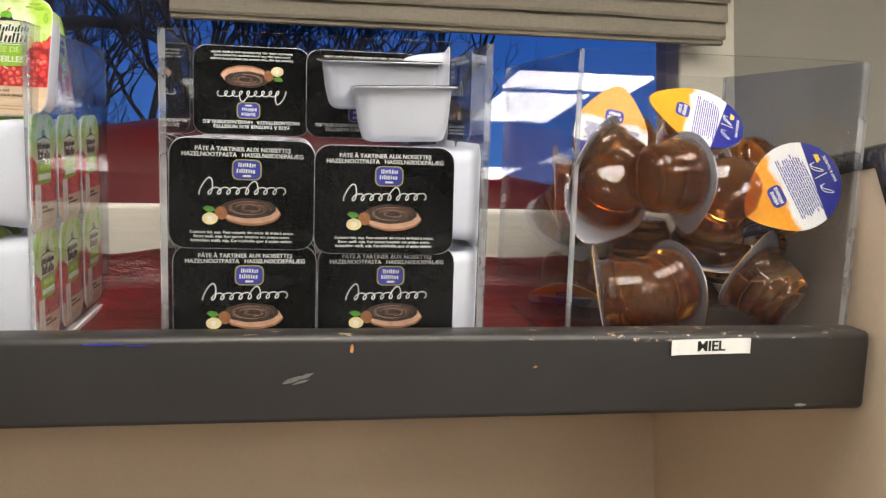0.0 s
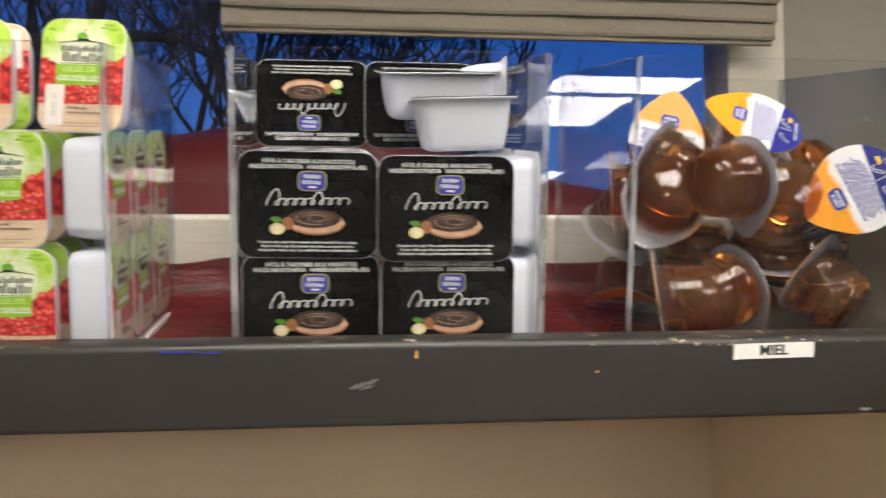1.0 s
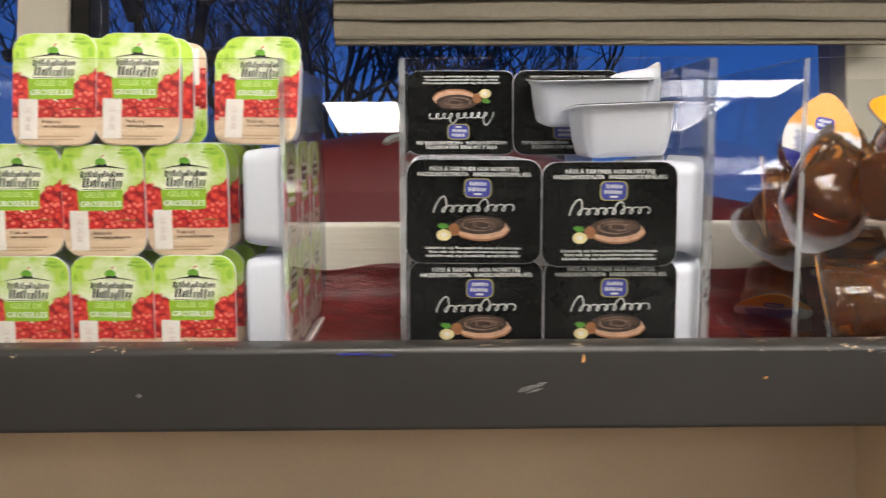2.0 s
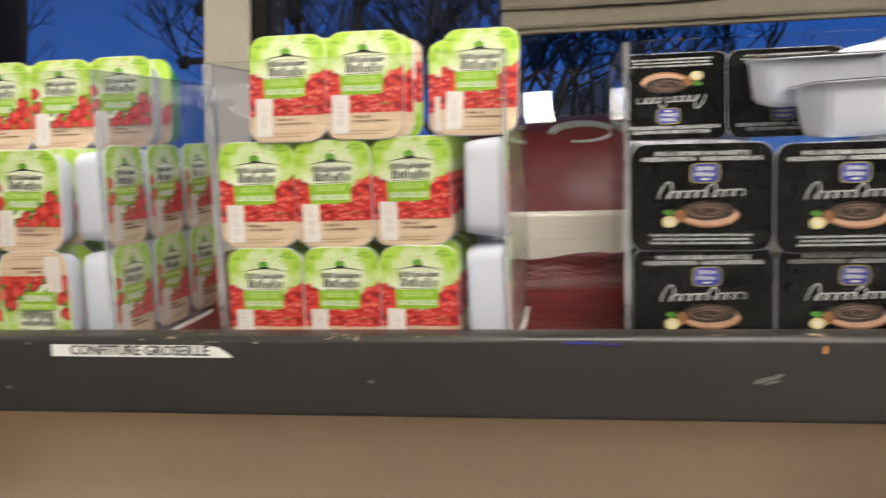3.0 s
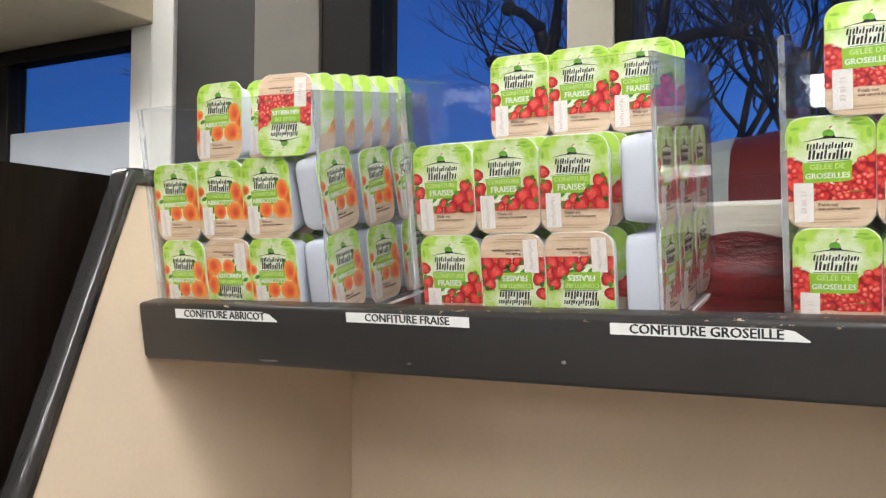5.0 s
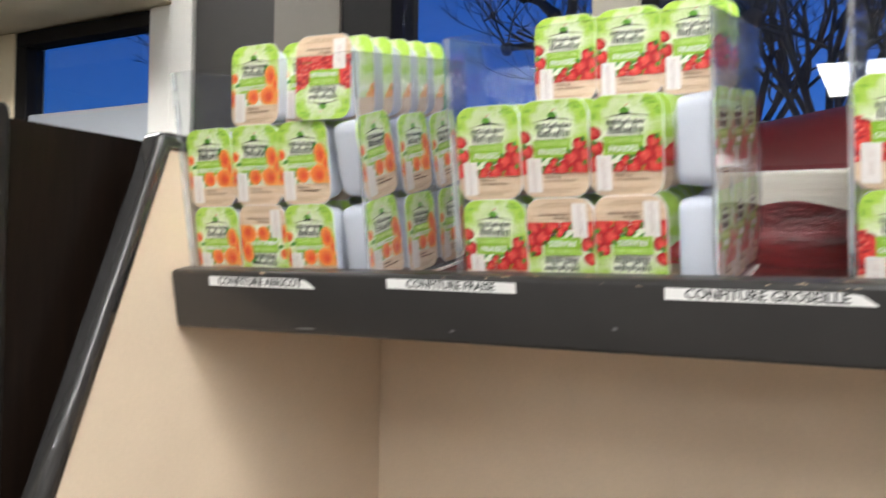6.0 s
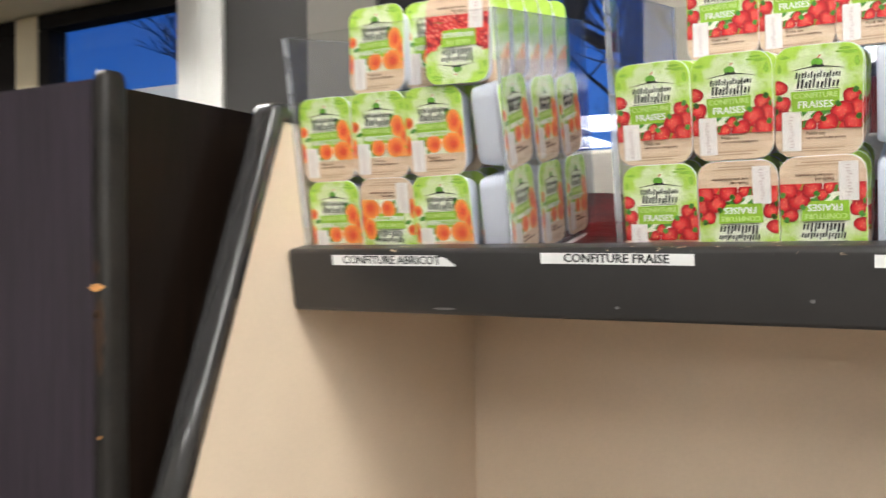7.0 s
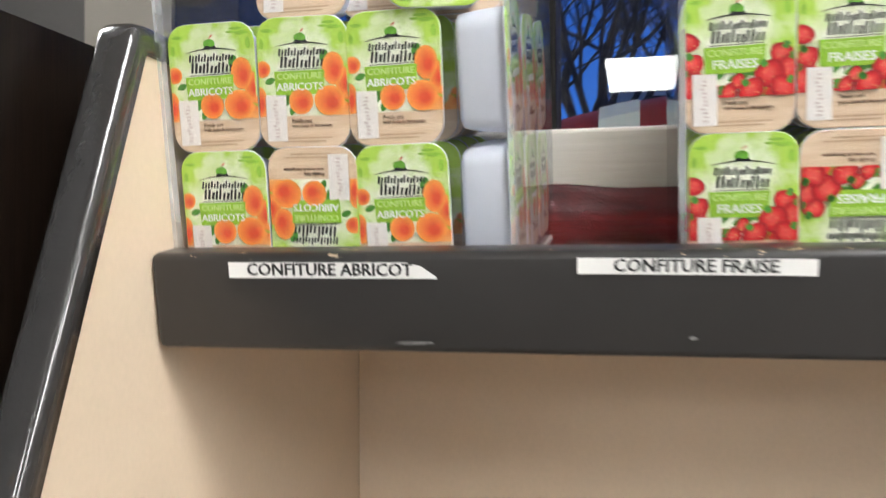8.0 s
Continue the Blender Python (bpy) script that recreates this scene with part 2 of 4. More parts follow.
M = {
    # cabinet side boards: laminate darkened, their shade put into the colour
    "paint": worn_paint(), "edge": edge_paint(), "laminate": dark_laminate("sheen_tinted_laminate", (0.009, 0.006, 0.009), (0.046, 0.033, 0.05)), "shaded_board": dark_laminate("shaded_laminate", (0.003, 0.0018, 0.0012), (0.012, 0.0072, 0.0046), 0.2), "bare": plain("bare_brown_edge", (0.05, 0.026, 0.014), 0.6, 0.3, 300), "white_board": brushed_white(), "cloth": red_cloth(),
    # acrylic_side: tint and cloud carry the dimming and reflected haze on right walls
    "linen": linen(), "acrylic": glass_like("acrylic", (0.95, 0.955, 0.96), 0.03, 1.49, 0.008), "acrylic_side": glass_like("hazed_acrylic", (0.74, 0.75, 0.77), 0.05, 1.6, 0.13), "pane": glass_like("window_glass", (0.92, 0.94, 0.95), 0.0, 2.8, 0.012),
    "clear": glass_like("clear_plastic", (0.97, 0.96, 0.96), 0.03, 1.7, 0.03), "flange": glass_like("flange_plastic", (0.9, 0.9, 0.92), 0.12, 1.5, 0.22),
    "acrylic_edge": glass_like("acrylic_edge", (0.8, 0.83, 0.85), 0.06, 1.9, 0.55),
    "cream": plain("cream_paint", (0.72, 0.588, 0.442), 0.45, 0.06, 8, 300, 0.0005),
    "cup": plain("white_cup_plastic", (0.74, 0.77, 0.86), 0.34, 0.03, 60, 400, 0.0002),
    "groseille": jam_print("redcurrant_print", 300, (0.6, 0.012, 0.018), (0.72, 0.04, 0.035), (0.85, 0.12, 0.07), (0.3, 0.01, 0.015), 0.02),
    "fraise": jam_print("strawberry_print", 125, (0.62, 0.008, 0.016), (0.75, 0.03, 0.03), (0.86, 0.13, 0.09), (0.2, 0.42, 0.03), -0.15),
    "abricot": jam_print("apricot_print", 105, (0.85, 0.2, 0.03), (0.92, 0.36, 0.07), (0.95, 0.5, 0.16), (0.3, 0.5, 0.04), -0.27),
    "foil_back": plain("dull_foil", (0.42, 0.42, 0.46), 0.4, 0.08, 60, 400, 0.0002), "black": black_print(), "honey_lid": honey_print(), "honey": honey_stuff(),
    "frame": plain("cream_window_frame", (0.62, 0.58, 0.48), 0.35, 0.05, 10, 200),
    "white_frame": plain("white_window_frame", (0.84, 0.83, 0.79), 0.22, 0.04, 10, 200),
    "dark_frame": plain("dark_window_frame", (0.014, 0.013, 0.013), 0.6, 0.2, 20, 200, Specular_IOR_Level=0.15),
    "grey_wall": plain("dark_grey_wall", (0.11, 0.102, 0.093), 0.7, 0.08, 6, 350),
    "edge_glint": plain("white_glint", (0.82, 0.81, 0.8), 0.18, 0.15, 150, 600, 0.0003, Coat_Weight=0.5),
    # wall between the windows: grey paint darkened further to hold its shade
    "shaded_grey_wall": plain("shaded_grey_wall", (0.045, 0.042, 0.039), 0.75, 0.12, 6, 350), "pier": plain("pier_paint", (0.19, 0.175, 0.148), 0.7, 0.08, 6, 350),
    # soffit: frame cream lightened to stand for light missing on the underside
    "soffit": plain("brightened_cream_paint", (0.8, 0.7, 0.5), 0.5, 0.05, 10, 200), "post": plain("worn_post_paint", (0.019, 0.017, 0.015), 0.42, 0.35, 60, 300, 0.0012, Specular_IOR_Level=0.3),
    "taupe": plain("taupe_wall", (0.3, 0.28, 0.24), 0.7, 0.06, 6, 350),
    "ceiling": plain("ceiling_paint", (0.5, 0.46, 0.4), 0.8, 0.05, 5, 300),
    "floor": plain("floor_tile", (0.12, 0.11, 0.1), 0.4, 0.15, 5, 120),
    "counter": plain("counter_laminate", (0.2, 0.18, 0.16), 0.35, 0.08, 12, 300),
    "frost": plain("frosted_film", (0.42, 0.45, 0.5), 0.6, 0.04, 6, 200),
    "label": plain("white_tape", (0.82, 0.82, 0.8), 0.35, 0.03, 90, 300, 0.0003),
    "ink": plain("black_ink", (0.012, 0.012, 0.012), 0.5, 0.2, 200),
    "white_ink": plain("white_ink", (0.82, 0.83, 0.82), 0.45, 0.04, 200),
    "banner": plain("green_banner_ink", (0.31, 0.55, 0.03), 0.4, 0.1, 200),
    "blue_ink": plain("blue_ink", (0.035, 0.04, 0.33), 0.4, 0.1, 200),
    "gold_ink": plain("gold_ink", (0.45, 0.4, 0.1), 0.4, 0.15, 200),
    "mark_ink": plain("faint_mark_ink", (0.62, 0.52, 0.5), 0.5, 0.1, 300), "pale_ink": plain("pale_green_ink", (0.6, 0.78, 0.26), 0.45, 0.05, 200), "seed_ink": plain("seed_ink", (0.85, 0.5, 0.2), 0.4, 0.15, 300), "apple_ink": plain("apple_ink", (0.16, 0.42, 0.03), 0.4, 0.3, 200),
    "stamp": plain("stamp_ink", (0.83, 0.78, 0.74), 0.5, 0.06, 300),
    "leaf_ink": plain("leaf_ink", (0.08, 0.28, 0.03), 0.4, 0.35, 250),
    "red_ink": plain("red_ink", (0.6, 0.02, 0.02), 0.4, 0.2, 250),
    "crust": plain("crust_ink", (0.3, 0.13, 0.06), 0.45, 0.25, 300), "swirl": plain("swirl_ink", (0.16, 0.085, 0.055), 0.4, 0.2, 300), "swirl_lit": plain("light_swirl_ink", (0.42, 0.3, 0.24), 0.4, 0.2, 300),
    "bread": plain("bread_ink", (0.62, 0.38, 0.26), 0.45, 0.2, 300),
    "spread": swirled("spread_ink", (0.02, 0.010, 0.007), (0.08, 0.045, 0.03), 160),
    "nut": plain("nut_ink", (0.3, 0.12, 0.045), 0.4, 0.3, 300), "nut_cut": plain("nut_cut_ink", (0.78, 0.68, 0.36), 0.4, 0.2, 300),
    "yellow_ink": plain("yellow_ink", (0.85, 0.55, 0.05), 0.4, 0.1, 200),
    "umber_ink": plain("umber_ink", (0.17, 0.09, 0.05), 0.4, 0.2, 400), "brown_ink": plain("brown_ink", (0.52, 0.36, 0.23), 0.4, 0.2, 400),
    "fan_ink": plain("pale_leaf_ink", (0.3, 0.55, 0.05), 0.4, 0.3, 250),
    "bark": plain("bark", (0.05, 0.048, 0.05), 0.9, 0.4, 12, 90, 0.01),
    "vehicle": plain("red_car_paint", (0.2, 0.006, 0.01), 0.45, 0.06, 6, 200, 0.0001, Coat_Weight=0.1),
    "pale": plain("pale_grey_panel", (0.66, 0.72, 0.68), 0.3, 0.06, 8, 200),
    "ground": plain("asphalt", (0.05, 0.05, 0.052), 0.9, 0.3, 3, 60, 0.004),
    "render": plain("house_render", (0.6, 0.6, 0.6), 0.9, 0.08, 2, 40, 0.003), "roof": plain("roof_tiles", (0.3, 0.28, 0.27), 0.8, 0.3, 3, 30, 0.01),
    "green_cup": plain("green_cup_plastic", (0.02, 0.3, 0.07), 0.35, 0.1, 60),
    "chip": plain("bare_wood", (0.62, 0.3, 0.1), 0.7, 0.3, 120), "scuff": plain("pale_scuff", (0.15, 0.15, 0.145), 0.7, 0.3, 400),
}


def lamp_face(name, strength, col):
    n = Nodes(name)
    n.set(Base_Color=(0.8, 0.8, 0.8), Emission_Color=col, Emission_Strength=strength)
    return n.m


M["lamp"] = lamp_face("lamp_diffuser", LAMP, (1.0, 0.93, 0.83))
M["near_lamp"] = lamp_face("bright_lamp_diffuser", NEAR_LAMP, (1.0, 0.93, 0.83))


# ---- mesh tools ----
def mesh_from(name, bm, mats, smooth=False):
    me = bpy.data.meshes.new(name)
    bmesh.ops.recalc_face_normals(bm, faces=bm.faces)
    if smooth:
        for f in bm.faces:
            f.smooth = True
    bm.to_mesh(me)
    bm.free()
    for m in (mats if isinstance(mats, (list, tuple)) else [mats]):
        me.materials.append(m)
    return me


def part(name, bm, material, parent=None, label="", smooth=False, at=None):
    """Links a bmesh (or a mesh) as one object, under a thing or a part."""
    me = bm if isinstance(bm, bpy.types.Mesh) else mesh_from(name, bm, material, smooth)
    ob = new(name, me)
    if parent is not None:
        ob.parent = parent
    if at is not None:
        ob.matrix_basis = at
    if label:
        ob["label"] = label
    return ob


def block(x0, x1, y0, y1, z0, z1, bev=0.0, seg=2, bm=None):
    bm = bm or bmesh.new()
    made = bmesh.ops.create_cube(bm, size=1.0, matrix=Matrix.LocRotScale(((x0 + x1) / 2, (y0 + y1) / 2, (z0 + z1) / 2), None, (x1 - x0, y1 - y0, z1 - z0)))
    if bev:
        edges = {e for v in made["verts"] for e in v.link_edges}
        bmesh.ops.bevel(bm, geom=list(edges), offset=bev, segments=seg, affect="EDGES", profile=0.5)
    return bm


def structure(name, bm, material, label, smooth=False, category=""):
    return tagged(part(name, bm, material, None, "", smooth), label, category or name.split("_")[0], "", "structure")


def rounded(w, h, r, n=4):
    """Outline of a rounded rectangle standing on z = 0, centred on x."""
    pts = []
    for cx, cz, a0 in ((w / 2 - r, r, -90), (w / 2 - r, h - r, 0), (-w / 2 + r, h - r, 90), (-w / 2 + r, r, 180)):
        for i in range(n + 1):
            a = radians(a0 + 90 * i / n)
            pts.append((cx + r * math.cos(a), cz + r * math.sin(a)))
    return pts


def oval(w, h, n=24, cx=0.0, cz=0.0, wob=0.0, seed=0):
    rnd = random.Random(seed)
    return [(cx + w / 2 * math.cos(2 * math.pi * i / n) * (1 + wob * rnd.uniform(-1, 1)), cz + h / 2 * math.sin(2 * math.pi * i / n) * (1 + wob * rnd.uniform(-1, 1))) for i in range(n)]


def loft(bm, loops, cap0=True, cap1=True, mat=0):
    rows = [[bm.verts.new(p) for p in lp] for lp in loops]
    n = len(rows[0])
    for a, b in zip(rows, rows[1:]):
        for i in range(n):
            bm.faces.new((a[i], a[(i + 1) % n], b[(i + 1) % n], b[i])).material_index = mat
    if cap0:
        bm.faces.new(rows[0]).material_index = mat
    if cap1:
        bm.faces.new(rows[-1]).material_index = mat
    return bm


def flat(pts, y=0.0, thick=0.00012, bm=None):
    """A thin printed shape in the xz plane, facing -y."""
    bm = bm or bmesh.new()
    return loft(bm, [[(x, y, z) for x, z in pts], [(x, y - thick, z) for x, z in pts]])


def words(text, size, material, shear=0.0, thick=0.00008, bold=0.0):
    """Lettering in the xz plane, facing -y, centred."""
    cu = bpy.data.curves.new("words", "FONT")
    cu.body, cu.size, cu.align_x, cu.align_y, cu.extrude, cu.resolution_u, cu.shear, cu.offset = text, size, "CENTER", "CENTER", thick, 2, shear, bold * size
    ob = new("words", cu)
    bpy.context.view_layer.update()
    me = bpy.data.meshes.new_from_object(ob.evaluated_get(bpy.context.evaluated_depsgraph_get()))
    bpy.data.objects.remove(ob)
    me.transform(pose(0, 0, 0, 90))
    bm = bmesh.new()
    bm.from_mesh(me)
    once = bm.verts[:] + bm.edges[:] + bm.faces[:]
    for k in (1, 2, 3):
        twin = bmesh.ops.duplicate(bm, geom=once)
        bmesh.ops.translate(bm, verts=[v for v in twin["geom"] if isinstance(v, bmesh.types.BMVert)], vec=(size * 0.017 * k, -0.00002 * k, size * 0.006 * k))
    bm.to_mesh(me)
    bm.free()
    me.materials.clear()
    me.materials.append(material)
    return me


def tube(bm, pts, r0, r1, sides=6):
    """A tapered tube along points."""
    rings = []
    for i, p in enumerate(pts):
        a, b = Vector(pts[max(0, i - 1)]), Vector(pts[min(len(pts) - 1, i + 1)])
        q = (b - a).to_track_quat("Z", "Y")
        r = r0 + (r1 - r0) * i / max(1, len(pts) - 1)
        rings.append([Vector(p) + q @ Vector((r * math.cos(2 * math.pi * k / sides), r * math.sin(2 * math.pi * k / sides), 0)) for k in range(sides)])
    return loft(bm, rings)


# ---- room shell ----
WY = 1.55  # inner face of the window wall
structure("floor", block(-6, 6, -8, 1.7, -0.1, 0), M["floor"], "plain dull floor of the dining room")
structure("ceiling", block(-6, 6, -8, 1.7, 2.5, 2.6), M["ceiling"], "cream painted flat ceiling with light panels")
structure("wall_south", block(-6, 6, -8.15, -8, 0, 2.5), M["grey_wall"], "plain dark grey wall at the far side of the room")
structure("wall_west", block(-6.15, -6, -8, 1.7, 0, 2.5), M["taupe"], "plain taupe end wall of the room")
structure("wall_east", block(6, 6.15, -8, 1.7, 0, 2.5), M["taupe"], "plain taupe end wall of the room")
structure("wall_north_sill", block(-6, 6, WY, WY + 0.15, 0, 0.98), M["grey_wall"], "dark grey painted wall below the windows")
structure("wall_north_right", block(0.836, 6, WY - 0.006, WY + 0.15, 0.98, 2.5), M["taupe"], "taupe grey painted wall beside the window")
structure("wall_north_middle", block(-1.845, -1.592, WY - 0.004, WY + 0.15, 0.98, 2.5), M["shaded_grey_wall"], "dark grey painted wall between the windows, shade put into its colour")
structure("wall_north_pier", block(-1.591, -1.403, WY - 0.008, WY + 0.15, 0.98, 2.5), M["pier"], "taupe painted pier between the windows")
structure("wall_north_left", block(-6, -3.3, WY, WY + 0.15, 0.98, 2.5), M["grey_wall"], "dark grey painted wall past the windows")
structure("wall_north_head", block(-1.402, 0.835, WY, WY + 0.15, 2.3, 2.5), M["grey_wall"], "dark grey painted wall above the window")


def window(name, x0, x1, z0, bars, label):
    """A window > frame bars, panes."""
    base = tagged(new(name), label, "window", "", "structure")
    base.location = ((x0 + x1) / 2, WY, z0)
    bx, bz = base.location.x, z0
    for nm, a, b, c, d, y0, y1, m in bars:
        part(nm, block(a - bx, b - bx, y0, y1, c - bz, d - bz, 0.004), M[m], base)
    return base, bx, bz


w1, bx, bz = window("window_1", -1.402, 0.835, 0.98, [
    ("window_frame", -1.402, -1.267, 0.98, 2.3, 0.0, 0.12, "dark_frame"),
    ("mullion", -0.806, -0.7115, 0.98, 2.3, -0.006, 0.1, "frame"),
    ("gasket", -0.711, -0.675, 0.98, 2.3, 0.0, 0.1, "dark_frame"),
    ("window_frame", 0.719, 0.835, 0.98, 2.3, -0.012, 0.1, "frame"),
    ("window_sill", -1.402, 0.835, 0.93, 0.979, -0.08, -0.001, "frame"),
], "cream framed window onto the dusk with bare trees outside")
# the panes' diffuse cloud stands for the haze of the reflected room
for a, b in ((-1.266, -0.807), (-0.674, 0.718)):
    p = part("pane", block((a - b) / 2, (b - a) / 2, -0.002, 0.002, 0, 1.3), M["pane"], w1, "", False, pose((a + b) / 2 - bx, 0.05, 0.002))
    p.visible_shadow = False

w2, bx, bz = window("window_2", -3.3, -1.847, 0.98, [
    ("window_frame", -2.008, -1.93, 0.98, 1.845, -0.006, 0.1, "white_frame"),
    ("window_frame", -1.922, -1.847, 0.98, 1.93, -0.016, 0.1, "white_frame"),
    ("mullion", -2.648, -2.556, 0.98, 1.842, -0.006, 0.1, "soffit"),
    ("window_head", -3.3, -1.923, 1.846, 1.96, -0.3, 0.1, "soffit"),
    ("window_frame", -3.3, -3.2, 0.98, 1.842, -0.03, 0.1, "frame"),
    ("glazing_bead", -2.555, -2.009, 1.80, 1.842, 0.0, 0.06, "dark_frame"),
    ("glazing_bead", -3.199, -2.649, 1.80, 1.842, 0.0, 0.06, "dark_frame"),
    ("glazing_bead", -2.555, -2.508, 0.98, 1.799, 0.0, 0.06, "dark_frame"),
    ("glazing_bead", -2.85, -2.649, 0.98, 1.799, 0.0, 0.06, "dark_frame"),
    ("frosted_panel", -2.507, -2.009, 0.98, 1.6, 0.01, 0.03, "frost"),
    ("frosted_panel", -3.199, -2.851, 0.98, 1.6, 0.01, 0.03, "frost"),
    ("upper_panel", -3.3, -1.847, 1.961, 2.5, -0.04, 0.1, "frame"),
], "cream framed side window with frosted lower panels")
for a, b in ((-2.507, -2.01), (-3.198, -2.852)):
    p = part("pane", block(a - bx, b - bx, 0.035, 0.039, 0.622, 0.819), M["pane"], w2)
    p.visible_shadow = False


def roman_blind(x0, x1, z0):
    base = tagged(new("roman_blind"), "beige linen roman blind gathered in folds above the window", "blind")
    base.location = ((x0 + x1) / 2, WY - 0.07, z0)
    w = (x1 - x0) / 2
    for i in range(5):
        bm = bmesh.new()
        loops = []
        n = 26
        for k in range(n + 1):
            x = -w + 2 * w * k / n
            sag = 0.0012 * math.sin(k * 0.35 + i * 2) + 0.0005 * math.sin(k * 1.3 + i)
            z, y = 0.004 + 0.031 * i + (sag if i else 0), -0.010 * i - 0.012 + 0.002 * math.sin(k * 0.5 + i)
            loops.append([(x, y, z), (x, y - 0.006, z - 0.002), (x, y - 0.009, z + 0.003), (x, y - 0.008, z + 0.03), (x, y - 0.002, z + 0.09), (x, y + 0.004, z + 0.09)])
        loft(bm, loops)
        part("fold", bm, M["linen"], base)
    part("bottom_bar", block(-w, w, -0.012, 0.0, -0.006, 0.03, 0.003), M["linen"], base)
    part("fabric", block(-w, w, 0.003, 0.008, 0.1, 0.62), M["linen"], base)


roman_blind(-0.216, 0.775, 1.640)


def light_panel(x, y, w, d, glow="lamp"):
    base = tagged(new("ceiling_light"), "square white ceiling light panel, switched on; some are unseen added fill", "ceiling light", "ceiling lights")
    base.location = (x, y, 2.5)
    bm = bmesh.new()
    for a in ((-w / 2 - 0.03, -w / 2, -d / 2 - 0.03, d / 2 + 0.03), (w / 2, w / 2 + 0.03, -d / 2 - 0.03, d / 2 + 0.03), (-w / 2, w / 2, -d / 2 - 0.03, -d / 2), (-w / 2, w / 2, d / 2, d / 2 + 0.03)):
        block(*a, -0.05, 0.0, 0, 1, bm)
    part("frame", bm, M["white_frame"], base)
    part("diffuser", block(-w / 2, w / 2, -d / 2, d / 2, -0.045, -0.035), M[glow], base, "glowing white diffuser")


for lp in PANELS:
    light_panel(*lp)

# ---- serving unit ----
SHELF_Z, LIP_Z, BOT_Z = 1.166, 1.187, 1.1428
XL, XR = -0.7525, 0.3115
NOSE_Y = 0.416
unit = tagged(new("serving_unit"), "cream buffet unit with a dark grey shelf and sloping side panels", "buffet")
unit.location = (0, 0, 0)
part("back_panel", block(XL, XR, 0.714, 0.734, 0.885, 1.172), M["cream"], unit, "cream back panel under the shelf")
part("worktop", block(XL - 0.033, XR + 0.033, -0.02, 0.8, 0.845, 0.885, 0.006), M["counter"], unit, "pale laminate worktop")
part("base_cabinet", block(XL - 0.03, XR + 0.03, 0.06, 0.78, 0.0, 0.844), M["laminate"], unit, "dark wood base cabinet")
part("shelf_board", block(XL + 0.001, XR - 0.001, NOSE_Y + 0.021, 0.71, 1.146, SHELF_Z), M["cream"], unit, "", False, SLOPE)
nose = part("shelf_nose", block(XL + 0.0005, XR - 0.002, 0, 0.0205, 0, LIP_Z - BOT_Z, 0.0035, 3), M["paint"], unit, "dark grey painted nosing, chipped along its edge", True, SLOPE @ pose(0, NOSE_Y, BOT_Z))
part("upstand", block(XL + 0.001, XR - 0.001, 0.612, 0.632, SHELF_Z + 0.001, 1.231, 0.002), M["white_board"], unit, "white brushed wooden upstand", False, SLOPE)


def side_panel(x0, x1):
    """Cream cheek with a sloping front edge, and a grey painted trim on that edge."""
    prof = [(0.267, 0.886), (0.78, 0.886), (0.78, 1.262), (0.4125, 1.262)]
    bm = bmesh.new()
    loft(bm, [[(x0, y, z) for y, z in prof], [(x1, y, z) for y, z in prof]])
    part("side_panel", bm, M["cream"], unit, "cream painted side panel")
    # trim, swept along the slope and over the top
    bm = bmesh.new()
    path = [(0.255, 0.886), (0.332, 1.086), (0.4015, 1.2665), (0.4028, 1.2715), (0.4065, 1.2745), (0.414, 1.2755), (0.78, 1.2755)]
    back = [(0.2665, 0.886), (0.3435, 1.086), (0.4110, 1.2605), (0.4120, 1.262), (0.4135, 1.2624), (0.417, 1.2625), (0.78, 1.2625)]
    loops = []
    for (ya, za), (yb, zb) in zip(path, back):
        a, b = Vector((0, ya, za)), Vector((0, yb, zb))
        d = (b - a)
        mk = lambda x, f: tuple(Vector((x, 0, 0)) + a + d * f)
        o = 0.0016
        xm, hw = (x0 + x1) / 2, (x1 - x0) / 2 + o
        loops.append([mk(xm - hw * math.copysign(abs(math.cos(math.pi * q / 16)) ** 0.42, math.cos(math.pi * q / 16)), 1 - 1.05 * math.sin(math.pi * q / 16) ** 0.42) for q in range(17)])
    loft(bm, loops)
    part("edge_trim", bm, M["edge"], unit, "dark grey gloss painted edge trim", True)


side_panel(XL - 0.0185, XL - 0.0005)
side_panel(XR + 0.0005, XR + 0.031)


# everything from here to the honey stands on the sloping shelf
level_things = set(scene.collection.objects)


# red cloth on the shelf
def shelf_cloth():
    bm = bmesh.new()
    nx, ny = 150, 22
    x0, x1, y0, y1 = XL + 0.004, XR - 0.004, NOSE_Y + 0.024, 0.609
    grid = []
    for i in range(nx + 1):
        x = x0 + (x1 - x0) * i / nx
        crest = 1.197 + 0.006 * noise.noise((x * 9, 0, 3)) + 0.013 * math.exp(-((x + 0.335) / 0.045) ** 2) + 0.004 * math.exp(-((x + 0.08) / 0.03) ** 2) - 0.004 * math.exp(-((x + 0.5) / 0.15) ** 2)
        row = []
        for j in range(ny + 1):
            s = j / ny
            y = y0 + (y1 - 0.012 - y0) * min(1, s / 0.78)
            z = SHELF_Z + 0.0012 + 0.0006 * (1 + noise.noise((x * 40, y * 40, 0)))
            if s > 0.6:
                k = (s - 0.6) / 0.4
                z += (crest - SHELF_Z) * (k * k * (3 - 2 * k)) 
                y = min(y1 - 0.003, y + 0.010 * k + 0.0035 * noise.noise((x * 30, z * 70, 1)))
            row.append(bm.verts.new((x, y, z)))
        grid.append(row)
    for i in range(nx):
        for j in range(ny):
            bm.faces.new((grid[i][j], grid[i + 1][j], grid[i + 1][j + 1], grid[i][j + 1]))
